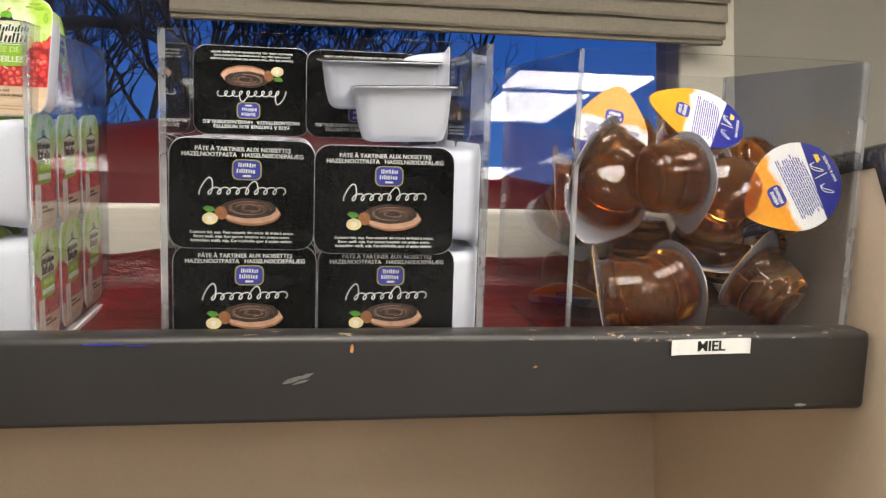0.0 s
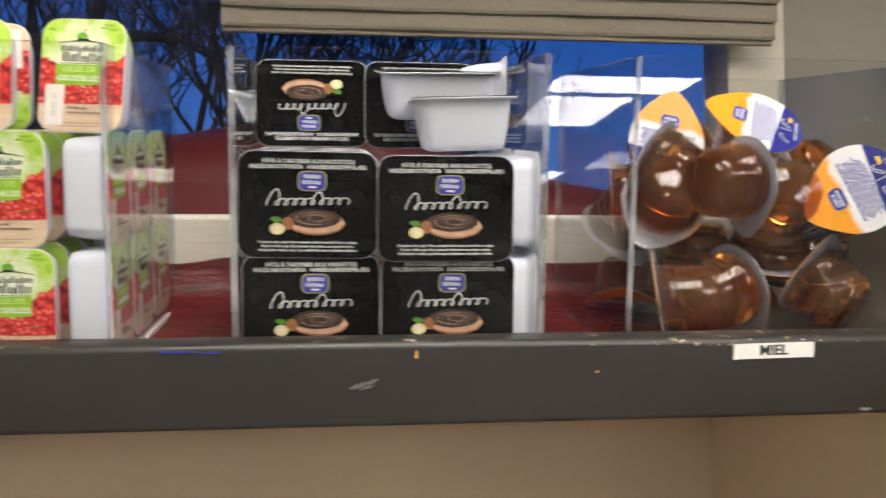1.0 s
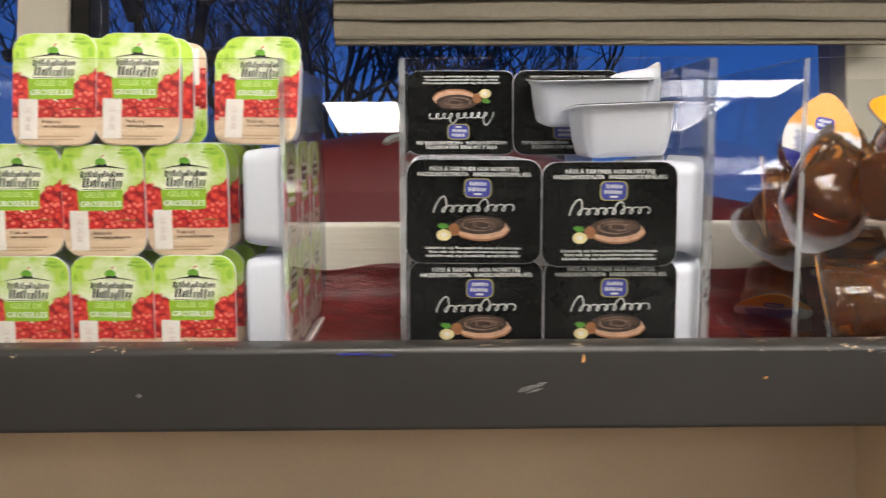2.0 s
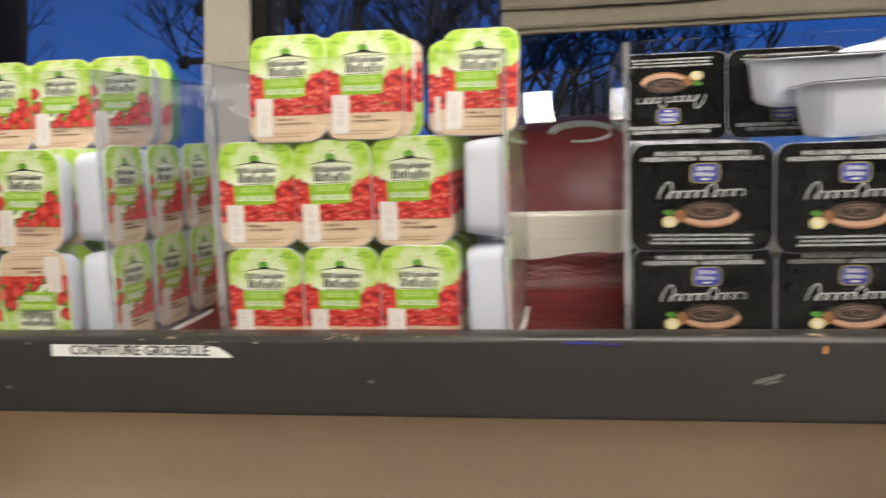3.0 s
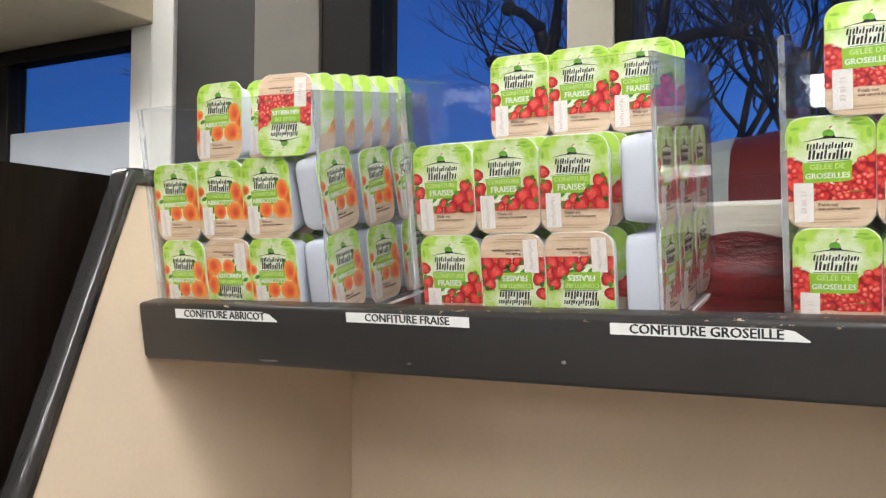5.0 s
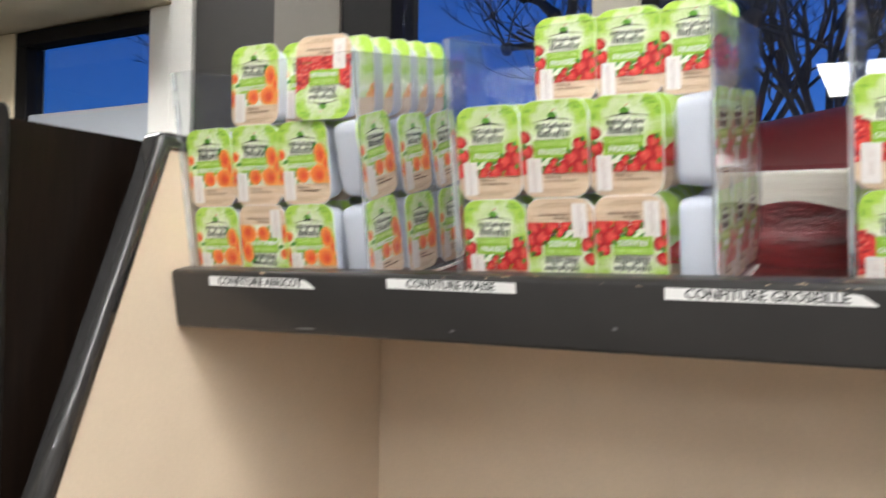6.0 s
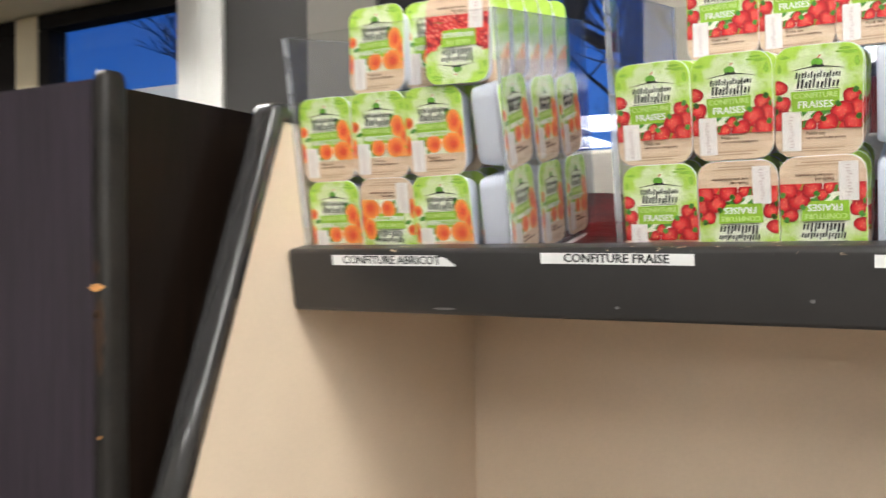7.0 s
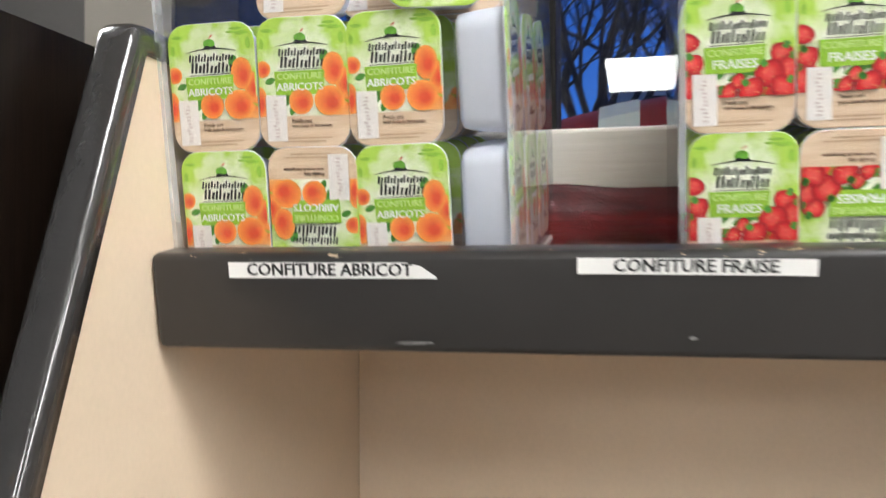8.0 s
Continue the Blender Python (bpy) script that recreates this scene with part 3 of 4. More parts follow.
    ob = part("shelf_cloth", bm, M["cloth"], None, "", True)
    ob.modifiers.new("thickness", "SOLIDIFY").thickness = 0.0008
    tagged(ob, "dark red creased cloth laid over the shelf", "cloth")


shelf_cloth()

# marks on the nosing
for i, (x, z, w, h, m) in enumerate(((-0.002, 1.1655, 0.010, 0.0022, "scuff"), (0.003, 1.1668, 0.009, 0.002, "scuff"), (0.001, 1.164, 0.007, 0.0013, "scuff"), (-0.09, 1.1838, 0.018, 0.0012, "blue_ink"), (-0.075, 1.1832, 0.01, 0.0008, "blue_ink"), (-0.63, 1.1475, 0.016, 0.0016, "scuff"), (-0.515, 1.1515, 0.003, 0.0016, "scuff"),
                                     (0.026, 1.1805, 0.0018, 0.005, "chip"), (0.27, 1.1465, 0.009, 0.002, "scuff"), (-0.2, 1.163, 0.003, 0.002, "scuff"), (-0.41, 1.158, 0.0025, 0.002, "scuff"), (0.12, 1.17, 0.002, 0.0015, "chip"))):
    part("paint_mark", flat(oval(w, h, 14, 0, 0, 0.35, i), -0.0001, 0.0003), M[m], nose, "", False, pose(x, 0, z - BOT_Z, 0, -16 if i < 3 else 0, 0))


def shelf_label(text, x0, x1, z0, z1, size, tilt, torn=True, loose=0.0):
    w, h = x1 - x0, z1 - z0
    pts = [(-w / 2, -h / 2), (w / 2 if not torn else w / 2, -h / 2), (w / 2 - (0.009 if torn else 0.001), h / 2), (-w / 2, h / 2)]
    bm = bmesh.new()
    n = 14
    loops = []
    for k in range(n + 1):
        s = k / n
        x = -w / 2 + w * s
        hi = h / 2 if not torn else min(h / 2, h / 2 - max(0, (x - (w / 2 - 0.009)) / 0.009) * h * 0.9)
        y = -0.0004 - loose * (max(0, abs(s - 0.5) - 0.36) * 6) ** 2
        loops.append([(x, y, -h / 2), (x, y, hi), (x, y - 0.0002, hi), (x, y - 0.0002, -h / 2)])
    loft(bm, loops)
    base = tagged(part("shelf_label", bm, M["label"]), "white printed tape label stuck on the dark shelf edge", "label", "shelf labels")
    base.matrix_basis = pose((x0 + x1) / 2, NOSE_Y, (z0 + z1) / 2, 0, tilt, 0)
    part("lettering", words(text, size, M["ink"], bold=0.006), None, base, "black capitals", False, pose(-0.001 if torn else 0.0, -0.0007, 0.0))


shelf_label("MIEL", 0.193, 0.2375, 1.1757, 1.1840, 0.0078, -1.0, False, 0.0012)
shelf_label("CONFITURE GROSEILLE", -0.381, -0.276, 1.1758, 1.1825, 0.0077, 0.3)
shelf_label("CONFITURE FRAISE", -0.560, -0.4695, 1.1772, 1.1838, 0.0072, 0.6, False, 0.0008)
shelf_label("CONFITURE ABRICOT", -0.713, -0.6185, 1.1758, 1.1828, 0.0076, 0.3)


# ---- clear acrylic bins ----
def acrylic_bin(x0, x1, y0=0.437, y1=0.605, z0=1.1685, z1=1.333, turn=0.0):
    base = tagged(new("acrylic_bin"), "clear acrylic open topped bin holding breakfast portions", "container", "acrylic bins")
    cx, cy = (x0 + x1) / 2, (y0 + y1) / 2
    base.matrix_basis = pose(cx, cy, z0, 0, 0, turn)
    w, d, h, t = (x1 - x0) / 2, (y1 - y0) / 2, z1 - z0, 0.003

    def sheet(name, *b, face="acrylic"):
        bm = block(*b)
        bm.faces.ensure_lookup_table()
        dims = (b[1] - b[0], b[3] - b[2], b[5] - b[4])
        thin = dims.index(min(dims))
        for f in bm.faces:
            f.material_index = 0 if abs(f.normal[thin]) > 0.9 else 1
        ob = part(name, mesh_from(name, bm, [M[face], M["acrylic_edge"]]), None, base)
        ob.visible_shadow = False

    sheet("front_wall", -w, w, -d, -d + t, 0, h)
    sheet("back_wall", -w, w, d - t, d, 0, h)
    sheet("side_wall", -w, -w + t, -d + t + 0.0002, d - t - 0.0002, 0, h)
    sheet("side_wall", w - t, w, -d + t + 0.0002, d - t - 0.0002, 0, h, face="acrylic_side")
    # added white strip, drawn as the glint along the wall's bottom edge
    part("glued_seam", block(w + 0.0002, w + 0.0022, -d, d, 0.0, 0.0022), M["edge_glint"], base, "pale strip standing for the glint on the lower edge", False).visible_shadow = False
    sheet("bottom", -w + t + 0.0002, w - t - 0.0002, -d + t + 0.0002, d - t - 0.0002, 0.0, t)
    return base


for b in ((0.1425, 0.3085), (-0.0675, 0.0965), (-0.2905, -0.1265), (-0.5195, -0.3555), (-0.7515, -0.5875)):
    acrylic_bin(*b)


# ---- portion cups ----
def tray(w, h, depth, r, taper=0.8, flange=0.0022):
    """A shallow moulded cup behind a flange; its mouth faces -y."""
    bm = bmesh.new()
    at = lambda s, y: [(x * s, y, h / 2 + (z - h / 2) * (1 - (1 - s) * w / h)) for x, z in rounded(w, h, r)]
    s0 = 1 - 2 * flange / w
    loft(bm, [at(1, 0.0), at(1, 0.0007), at(s0, 0.0009), at(s0 - 0.015, depth * 0.2), at((s0 + taper) / 2, depth * 0.6), at(taper, depth * 0.88), at(taper - 0.03, depth * 0.97), at(taper - 0.09, depth)])
    return bm


def lid(w, h, r):
    bm = bmesh.new()
    at = lambda s, y: [(x * s, y, h / 2 + (z - h / 2) * s) for x, z in rounded(w, h, r)]
    loft(bm, [at(0.992, -0.0001), at(0.992, -0.0004), at(0.975, -0.0006), at(0.92, -0.0005)])
    return bm


def lettering_blocks(w, h, seed, bm=None, z0=0.0, gap=0.42):
    """A logo's line as a row of plain upright strokes."""
    rnd = random.Random(seed)
    bm = bm or bmesh.new()
    x = -w / 2
    while x < w / 2 - 0.0004:
        k = rnd.uniform(0.0009, 0.0015)
        hh, dz = h * rnd.uniform(0.72, 1.05), rnd.uniform(-0.05, 0.08) * h
        t = k * (1 - gap)
        flat([(x, z0 + dz), (x + t, z0 + dz), (x + t * 1.1, z0 + dz + hh), (x + t * 0.1, z0 + dz + hh)], -0.0007, 0.0001, bm)
        x += k
    return bm


JAM_TRAY = mesh_from("cup", tray(W_JAM, H_JAM, 0.0225, 0.009), M["cup"], True)
GREEN_TRAY = mesh_from("cup", tray(W_JAM, H_JAM, 0.0225, 0.009), M["green_cup"], True)
JAM_LID = {k: mesh_from("lid", lid(W_JAM, H_JAM, 0.009), M[k]) for k in ("groseille", "fraise", "abricot")}


def logo_mesh():
    """The lid's dark logo: two lines of plain slanted strokes and a thin rule below."""
    rnd, bm = random.Random(12), bmesh.new()
    for w, z, h, count in ((0.0226, 0.0419, 0.0029, 15), (0.0212, 0.0366, 0.0042, 11)):
        step = w / count
        for k in range(count):
            x, hh, dz = -w / 2 + k * step, h * rnd.choice((0.78, 0.78, 1.0, 1.15)), rnd.uniform(-0.0003, 0.0002)
            t = step * rnd.uniform(0.5, 0.68)
            flat([(x, z + dz), (x + t, z + dz), (x + t + step * 0.34, z + dz + hh), (x + step * 0.34, z + dz + hh)], -0.0007, 0.0001, bm)
    flat([(-0.0112, 0.0354), (0.0098, 0.0357), (0.0098, 0.036), (-0.0112, 0.0357)], -0.00105, 0.0001, bm)
    return mesh_from("logo", bm, M["ink"])


LOGO = logo_mesh()
HILL = mesh_from("logo_hill", flat([(-0.0125 + 0.025 * i / 16, 0.0461 + 0.0018 * math.sin(math.pi * i / 16)) for i in range(17)] + [(0.0125 - 0.025 * i / 16, 0.0459 + 0.0014 * math.sin(math.pi * i / 16)) for i in range(17)], -0.0007), M["ink"])
APPLE = mesh_from("logo_apple", flat(oval(0.0058, 0.0044, 14, -0.0005, 0.0497, 0.05, 3), -0.0008), M["apple_ink"])
APPLE_SHADE = mesh_from("logo_apple_shade", flat([(-0.0038, 0.0476), (0.003, 0.0476), (0.0024, 0.0489), (0.0012, 0.0484), (-0.0022, 0.0488)], -0.00095), M["ink"])
LEAF = mesh_from("logo_leaf", flat([(-0.0006, 0.0519), (0.0003, 0.0524), (0.0017, 0.0537), (0.0005, 0.0535)], -0.0007), M["red_ink"])
BANNER = mesh_from("banner", flat([(-0.0128, 0.0240), (-0.004, 0.0244), (0.004, 0.0243), (0.0100, 0.0250), (0.0106, 0.0352), (-0.0134, 0.0350)], -0.0010), M["banner"])
STAMP = mesh_from("date_stamp", flat([(-0.0178, 0.0035), (-0.0082, 0.0035), (-0.0082, 0.0245), (-0.0178, 0.0245)], -0.0010), M["stamp"])


def stamp_marks():
    """Faint marks down the date field and a fine rule on its edge."""
    rnd, bm = random.Random(5), bmesh.new()
    for k in range(11):
        z = 0.0052 + 0.0016 * k
        x = -0.0142 + rnd.uniform(-0.0006, 0.0006)
        flat([(x, z), (x + rnd.uniform(0.0012, 0.0026), z), (x + 0.0018, z + 0.0008), (x, z + 0.0008)], -0.0012, 0.0001, bm)
    return mesh_from("date_marks", bm, M["mark_ink"])


STAMP_MARKS = stamp_marks()
STAMP_RULE = mesh_from("stamp_rule", flat([(-0.0181, 0.0045), (-0.0178, 0.0045), (-0.0178, 0.0235), (-0.0181, 0.0235)], -0.0010), M["brown_ink"])


def bars_mesh():
    bm = bmesh.new()
    for z, a, b in ((0.0045, -0.012, 0.013), (0.003, -0.01, 0.01)):
        flat([(a, z), (b, z), (b, z + 0.0006), (a, z + 0.0006)], -0.0006, 0.0001, bm)
    return mesh_from("small_print", bm, M["brown_ink"])


SMALL = bars_mesh()
NET = (words("Poids net", 0.0026, M["umber_ink"]), words("voir sous la barquette", 0.0022, M["umber_ink"]))
DATE = words("23 01 21", 0.0036, M["mark_ink"])


def tones(name, stops, count=6):
    """Printing inks stepped evenly from the first colour to the last."""
    out = []
    for i in range(count):
        f = i / (count - 1) * (len(stops) - 1)
        k = min(int(f), len(stops) - 2)
        out.append(plain(f"{name}_ink", [a + (b - a) * (f - k) for a, b in zip(stops[k], stops[k + 1])], 0.4, 0.12, 260))
    return out


INKS = {"fraise": tones("strawberry", ((0.36, 0.004, 0.01), (0.64, 0.014, 0.02), (0.78, 0.09, 0.07))),
        "abricot": tones("apricot", ((0.9, 0.33, 0.06), (0.87, 0.2, 0.045), (0.78, 0.085, 0.03))),
        "groseille": tones("redcurrant", ((0.5, 0.01, 0.015), (0.75, 0.03, 0.03), (0.9, 0.25, 0.18)), 4)}


def printed_fruit(kind):
    """Printed fruit on a lid, shaded in even steps: pointed strawberries with seeds and calyx, round apricots, strings of currants."""
    rnd, bm, inks = random.Random(3), bmesh.new(), INKS[kind]
    green, pale, n = len(inks), len(inks) + 1, len(inks)
    lim = W_JAM * 0.485

    def face(pts, y, mat):
        pts = [(max(-lim, min(lim, x)), max(0.0147, z)) for x, z in pts]
        bm.faces.new([bm.verts.new((x, y, z)) for x, z in pts]).material_index = mat

    def fruit(u, v, w, h, rot, y, point, shift, steps, sides=16):
        cx, cz, c, q = u * W_JAM, (0.5 + v) * H_JAM, math.cos(radians(rot)), math.sin(radians(rot))
        for k in range(steps):
            f = 1 - 0.8 * k / steps
            pts = []
            for i in range(sides):
                a = 2 * math.pi * i / sides
                x, z = 0.5 * w * W_JAM * math.cos(a) * (1 + point * math.sin(a)) * f, 0.5 * h * H_JAM * math.sin(a) * f
                x, z = x * c - z * q, x * q + z * c
                pts.append((cx + x + shift[0] * (1 - f) * w * W_JAM, cz + z + shift[1] * (1 - f) * h * H_JAM))
            face(pts, y - 0.00001 * k, int(k * (n - 1) / max(1, steps - 1)))
        return cx, cz, c, q

    def leaf(u, v, w, h, rot, y):
        c, q = math.cos(radians(rot)), math.sin(radians(rot))
        pts = [(0.5 * w * W_JAM * math.cos(a), 0.5 * h * W_JAM * math.sin(a) * abs(math.sin(a)) ** 0.4) for a in (2 * math.pi * i / 12 for i in range(12))]
        face([(u * W_JAM + x * c - z * q, (0.5 + v) * H_JAM + x * q + z * c) for x, z in pts], y, green)

    if kind == "fraise":
        for u, v, w, rot in ((-0.16, -0.08, 0.2, 50), (0.02, -0.11, 0.24, 20), (0.14, -0.06, 0.16, 70), (-0.14, -0.2, 0.16, 10)):
            leaf(u, v, w, 0.09, rot, -0.00072)
        berries = ((-0.44, 0.13, 0.19, 0.13, -30), (-0.4, -0.02, 0.2, 0.14, 25), (-0.46, -0.17, 0.2, 0.2, 10), (-0.28, -0.2, 0.2, 0.14, -20), (0.38, 0.02, 0.22, 0.15, -25), (0.0, -0.15, 0.16, 0.09, 60),
                   (0.46, -0.08, 0.22, 0.2, -10), (0.28, -0.11, 0.27, 0.19, 28), (-0.08, -0.22, 0.18, 0.1, 70), (0.12, -0.21, 0.26, 0.15, 40), (0.4, -0.21, 0.28, 0.16, -35))
        for i, (u, v, w, h, rot) in enumerate(berries):
            y = -0.00076 - i * 0.00009
            cx, cz, c, q = fruit(u, v, w, h, rot, y, 0.22, (-0.08, 0.1), 6)
            for k in range(9):
                a, r = rnd.uniform(0, 6.28), rnd.uniform(0.1, 0.36)
                x, z = r * w * W_JAM * math.cos(a), r * h * H_JAM * math.sin(a)
                x, z = cx + x * c - z * q, cz + x * q + z * c
                face([(x, z - 0.0003), (x + 0.00018, z), (x, z + 0.0003), (x - 0.00018, z)], y - 0.00007, pale)
            if w > 0.19:
                for k in (-50, -15, 20, 55):
                    leaf(u - 0.5 * h * 1.36 * q * 0.9, v + 0.5 * h * c * 0.9, 0.085, 0.035, 90 + rot + k, y - 0.00008)
    elif kind == "abricot":
        for u, v, w, h, rot in ((0.24, 0.2, 0.13, 0.09, 60), (-0.2, -0.1, 0.2, 0.12, 100), (-0.36, 0.02, 0.12, 0.07, 20), (-0.12, -0.2, 0.13, 0.07, 70)):
            leaf(u, v, w, h, rot, -0.00072)
        for i, (u, v, w, h, rot) in enumerate(((-0.44, 0.11, 0.18, 0.13, 0), (-0.48, -0.14, 0.16, 0.24, 0), (0.46, 0.0, 0.2, 0.22, 0), (0.34, 0.1, 0.24, 0.25, 0), (-0.02, -0.14, 0.27, 0.2, 0), (0.29, -0.14, 0.33, 0.23, 0))):
            fruit(u, v, w, h, rot, -0.00078 - i * 0.0001, 0.03, (0.14, -0.1), 6)
            if i > 2:
                cx, cz = u * W_JAM, (0.5 + v) * H_JAM
                face([(cx - 0.0004, cz + 0.42 * h * H_JAM), (cx + 0.0009, cz + 0.2 * h * H_JAM), (cx + 0.0008, cz - 0.1 * h * H_JAM), (cx + 0.0003, cz + 0.2 * h * H_JAM)], -0.0009 - i * 0.0001, n - 2)
    else:
        for i in range(78):
            u = rnd.uniform(-0.48, 0.48)
            top = 0.0 + 0.4 * max(0, abs(u) - 0.2) + (0.03 if u > 0 else 0)
            v = -0.245 + (top + 0.255) * rnd.random()
            fruit(u, v, 0.092, 0.066, 0, -0.00076 - i * 0.000003, 0.0, (-0.2, 0.22), 4, 9)
        for k in range(7):
            u, v = rnd.uniform(-0.4, 0.4), rnd.uniform(-0.2, -0.05)
            leaf(u, v, 0.2, 0.012, rnd.uniform(-30, 50), -0.00105)
    return mesh_from("printed_fruit", bm, inks + [M["leaf_ink"], M["seed_ink"]])


def fan_leaves():
    """Printed leaves in the lid's upper corner."""
    bm = bmesh.new()
    for u, v, w, h in ((0.36, 0.41, 0.17, 0.035), (0.3, 0.445, 0.15, 0.025), (0.43, 0.33, 0.06, 0.09), (-0.38, 0.40, 0.14, 0.03), (0.24, 0.42, 0.1, 0.02), (-0.44, 0.3, 0.05, 0.08)):
        flat(oval(w * W_JAM, h * H_JAM, 10, u * W_JAM, (0.5 + v) * H_JAM, 0.08, int(v * 99)), -0.0006, 0.0001, bm)
    return mesh_from("printed_leaves", bm, M["fan_ink"])


FRUIT = {k: printed_fruit(k) for k in ("groseille", "fraise", "abricot")}
FAN = fan_leaves()
JAM_WORDS = {k: (words(a, 0.0040, M["pale_ink"]), words(b, size, M["white_ink"])) for k, (a, b, size) in
             {"groseille": ("GELÉE DE", "GROSEILLES", 0.0041), "fraise": ("CONFITURE", "FRAISES", 0.0052), "abricot": ("CONFITURE", "ABRICOTS", 0.0048)}.items()}
FLAVOUR = {"groseille": "redcurrant jelly", "fraise": "strawberry jam", "abricot": "apricot jam"}


def jam_cup(kind, m, full=True, body=None):
    base = tagged(new("jam_cup"), f"white plastic {FLAVOUR[kind]} cup with printed green foil lid", "jam portion", FLAVOUR[kind] + " cups")
    base.matrix_basis = m
    part("cup", body or JAM_TRAY, None, base)
    ld = part("lid", JAM_LID[kind], None, base, "green foil lid with printed fruit")
    if full:
        for nm, me in (("logo", LOGO), ("logo_hill", HILL), ("logo_apple", APPLE), ("logo_leaf", LEAF), ("printed_leaves", FAN), ("banner", BANNER), ("date_stamp", STAMP), ("stamp_rule", STAMP_RULE), ("logo_apple_shade", APPLE_SHADE), ("small_print", SMALL)):
            part(nm, me, None, ld)
        part("printed_fruit", FRUIT[kind], None, ld)
        a, b = JAM_WORDS[kind]
        if kind == "groseille":
            part("date", DATE, None, ld, "", False, pose(-0.0128, -0.0012, 0.014, 0, -90, 0))
        else:
            part("date_marks", STAMP_MARKS, None, ld)
        part("net_weight_words", NET[0], None, ld, "", False, pose(-0.0012, -0.0008, 0.0125))
        part("net_weight_words", NET[1], None, ld, "", False, pose(0.0038, -0.0008, 0.0103))
        part("flavour_words", a, None, ld, "", False, pose(-0.0014, -0.0012, 0.0325))
        part("flavour_words", b, None, ld, "", False, pose(-0.0014, -0.0012, 0.0277))
    return base


ZR = [1.1718, 1.2305, 1.2895]
FLIP = lambda: pose(0, 0, H_JAM) @ pose(0, 0, 0, 0, 180, 0)
rnd = random.Random(7)


def jam_bin(x0, kind, flips=(), third=()):
    """Two full rows facing forward with more behind, a row turned to the side, and a loose third row."""
    for row in (0, 1):
        for col in range(3):
            x = x0 + W_JAM * (col + 0.5) + 0.0002 * col + (0.001 if row == 0 else -0.001)
            for deep in range(5):
                m = pose(x + rnd.uniform(-0.0012, 0.0012) * (deep > 0), 0.4435 + 0.0262 * deep + (0.001 if row else 0), ZR[row] + rnd.uniform(0, 0.0008), -1.5 * row, rnd.uniform(-1.0, 1.0), rnd.uniform(-1.5, 1.5))
                if (row, col) in flips and deep == 0:
                    m = m @ FLIP()
                jam_cup(kind, m, deep == 0)
        for k in range(3):
            lean = rnd.uniform(-8, 8) if kind == "abricot" else rnd.uniform(-1.5, 1.5)
            jam_cup(kind, pose(x0 + 0.1588, 0.4665 + 0.051 * k, ZR[row] + 0.0006 + abs(lean) * 0.0003, 0, lean, 90), True)
    for x, y, rx, ry, rz, flip, kd, full, green in third:
        m = pose(x, y, ZR[2] - 0.0006 + abs(ry) * 0.0003, rx - 6.5, ry, rz)
        jam_cup(kd or kind, m @ FLIP() if flip else m, full, GREEN_TRAY if green else None)


G, F, A = -0.2878, -0.5165, -0.7488
jam_bin(G, "groseille", (), [
    (-0.2475, 0.4445, -2, 0, 0, 0, "", 1, 0), (-0.2045, 0.445, -2, 0.5, 0, 0, "", 1, 0), (-0.2035, 0.470, 0, 0, 1, 0, "", 0, 0), (-0.2025, 0.494, 0, 0, 2, 1, "", 1, 0),
    (-0.246, 0.470, 0, 0, 0, 0, "", 0, 0), (-0.1575, 0.505, -4, 0, 0, 0, "", 1, 0), (-0.1445, 0.4555, -5, 1, -8, 0, "", 1, 0), (-0.1318, 0.535, 0, 0, 96, 0, "", 1, 0)])
jam_bin(F, "fraise", ((0, 1), (0, 2)), [
    (-0.468, 0.512, 0, 0, 0, 0, "", 1, 0), (-0.4245, 0.512, 0, 0, 0, 0, "", 1, 0), (-0.3815, 0.510, 0, 0, 0, 0, "", 1, 0), (-0.381, 0.536, 0, 0, 0, 0, "", 0, 1), (-0.4245, 0.538, 0, 0, 0, 0, "", 0, 0), (-0.468, 0.538, 0, 0, 0, 0, "", 0, 0)])
jam_bin(A, "abricot", ((0, 1),), [
    (-0.6835, 0.447, -2, 0, 0, 0, "", 1, 0), (-0.6485, 0.462, -2, 0, 0, 0, "", 1, 0), (-0.6205, 0.4435, -3, 1.5, 6, 1, "groseille", 1, 0),
    (-0.6165, 0.470, 0, 0, 4, 0, "", 0, 0), (-0.6155, 0.494, 0, 0, 3, 0, "", 0, 0), (-0.6145, 0.518, 0, 0, 3, 0, "", 0, 0), (-0.6135, 0.542, 0, 0, 3, 0, "", 0, 0), (-0.612, 0.566, 0, 0, 3, 0, "", 0, 1)])

# hazelnut spread cups
NUT_TRAY = mesh_from("cup", tray(W_NUT, H_NUT, 0.028, 0.008, 0.82, 0.003), M["cup"], True)
NUT_LID = mesh_from("lid", lid(W_NUT, H_NUT, 0.008), M["black"])


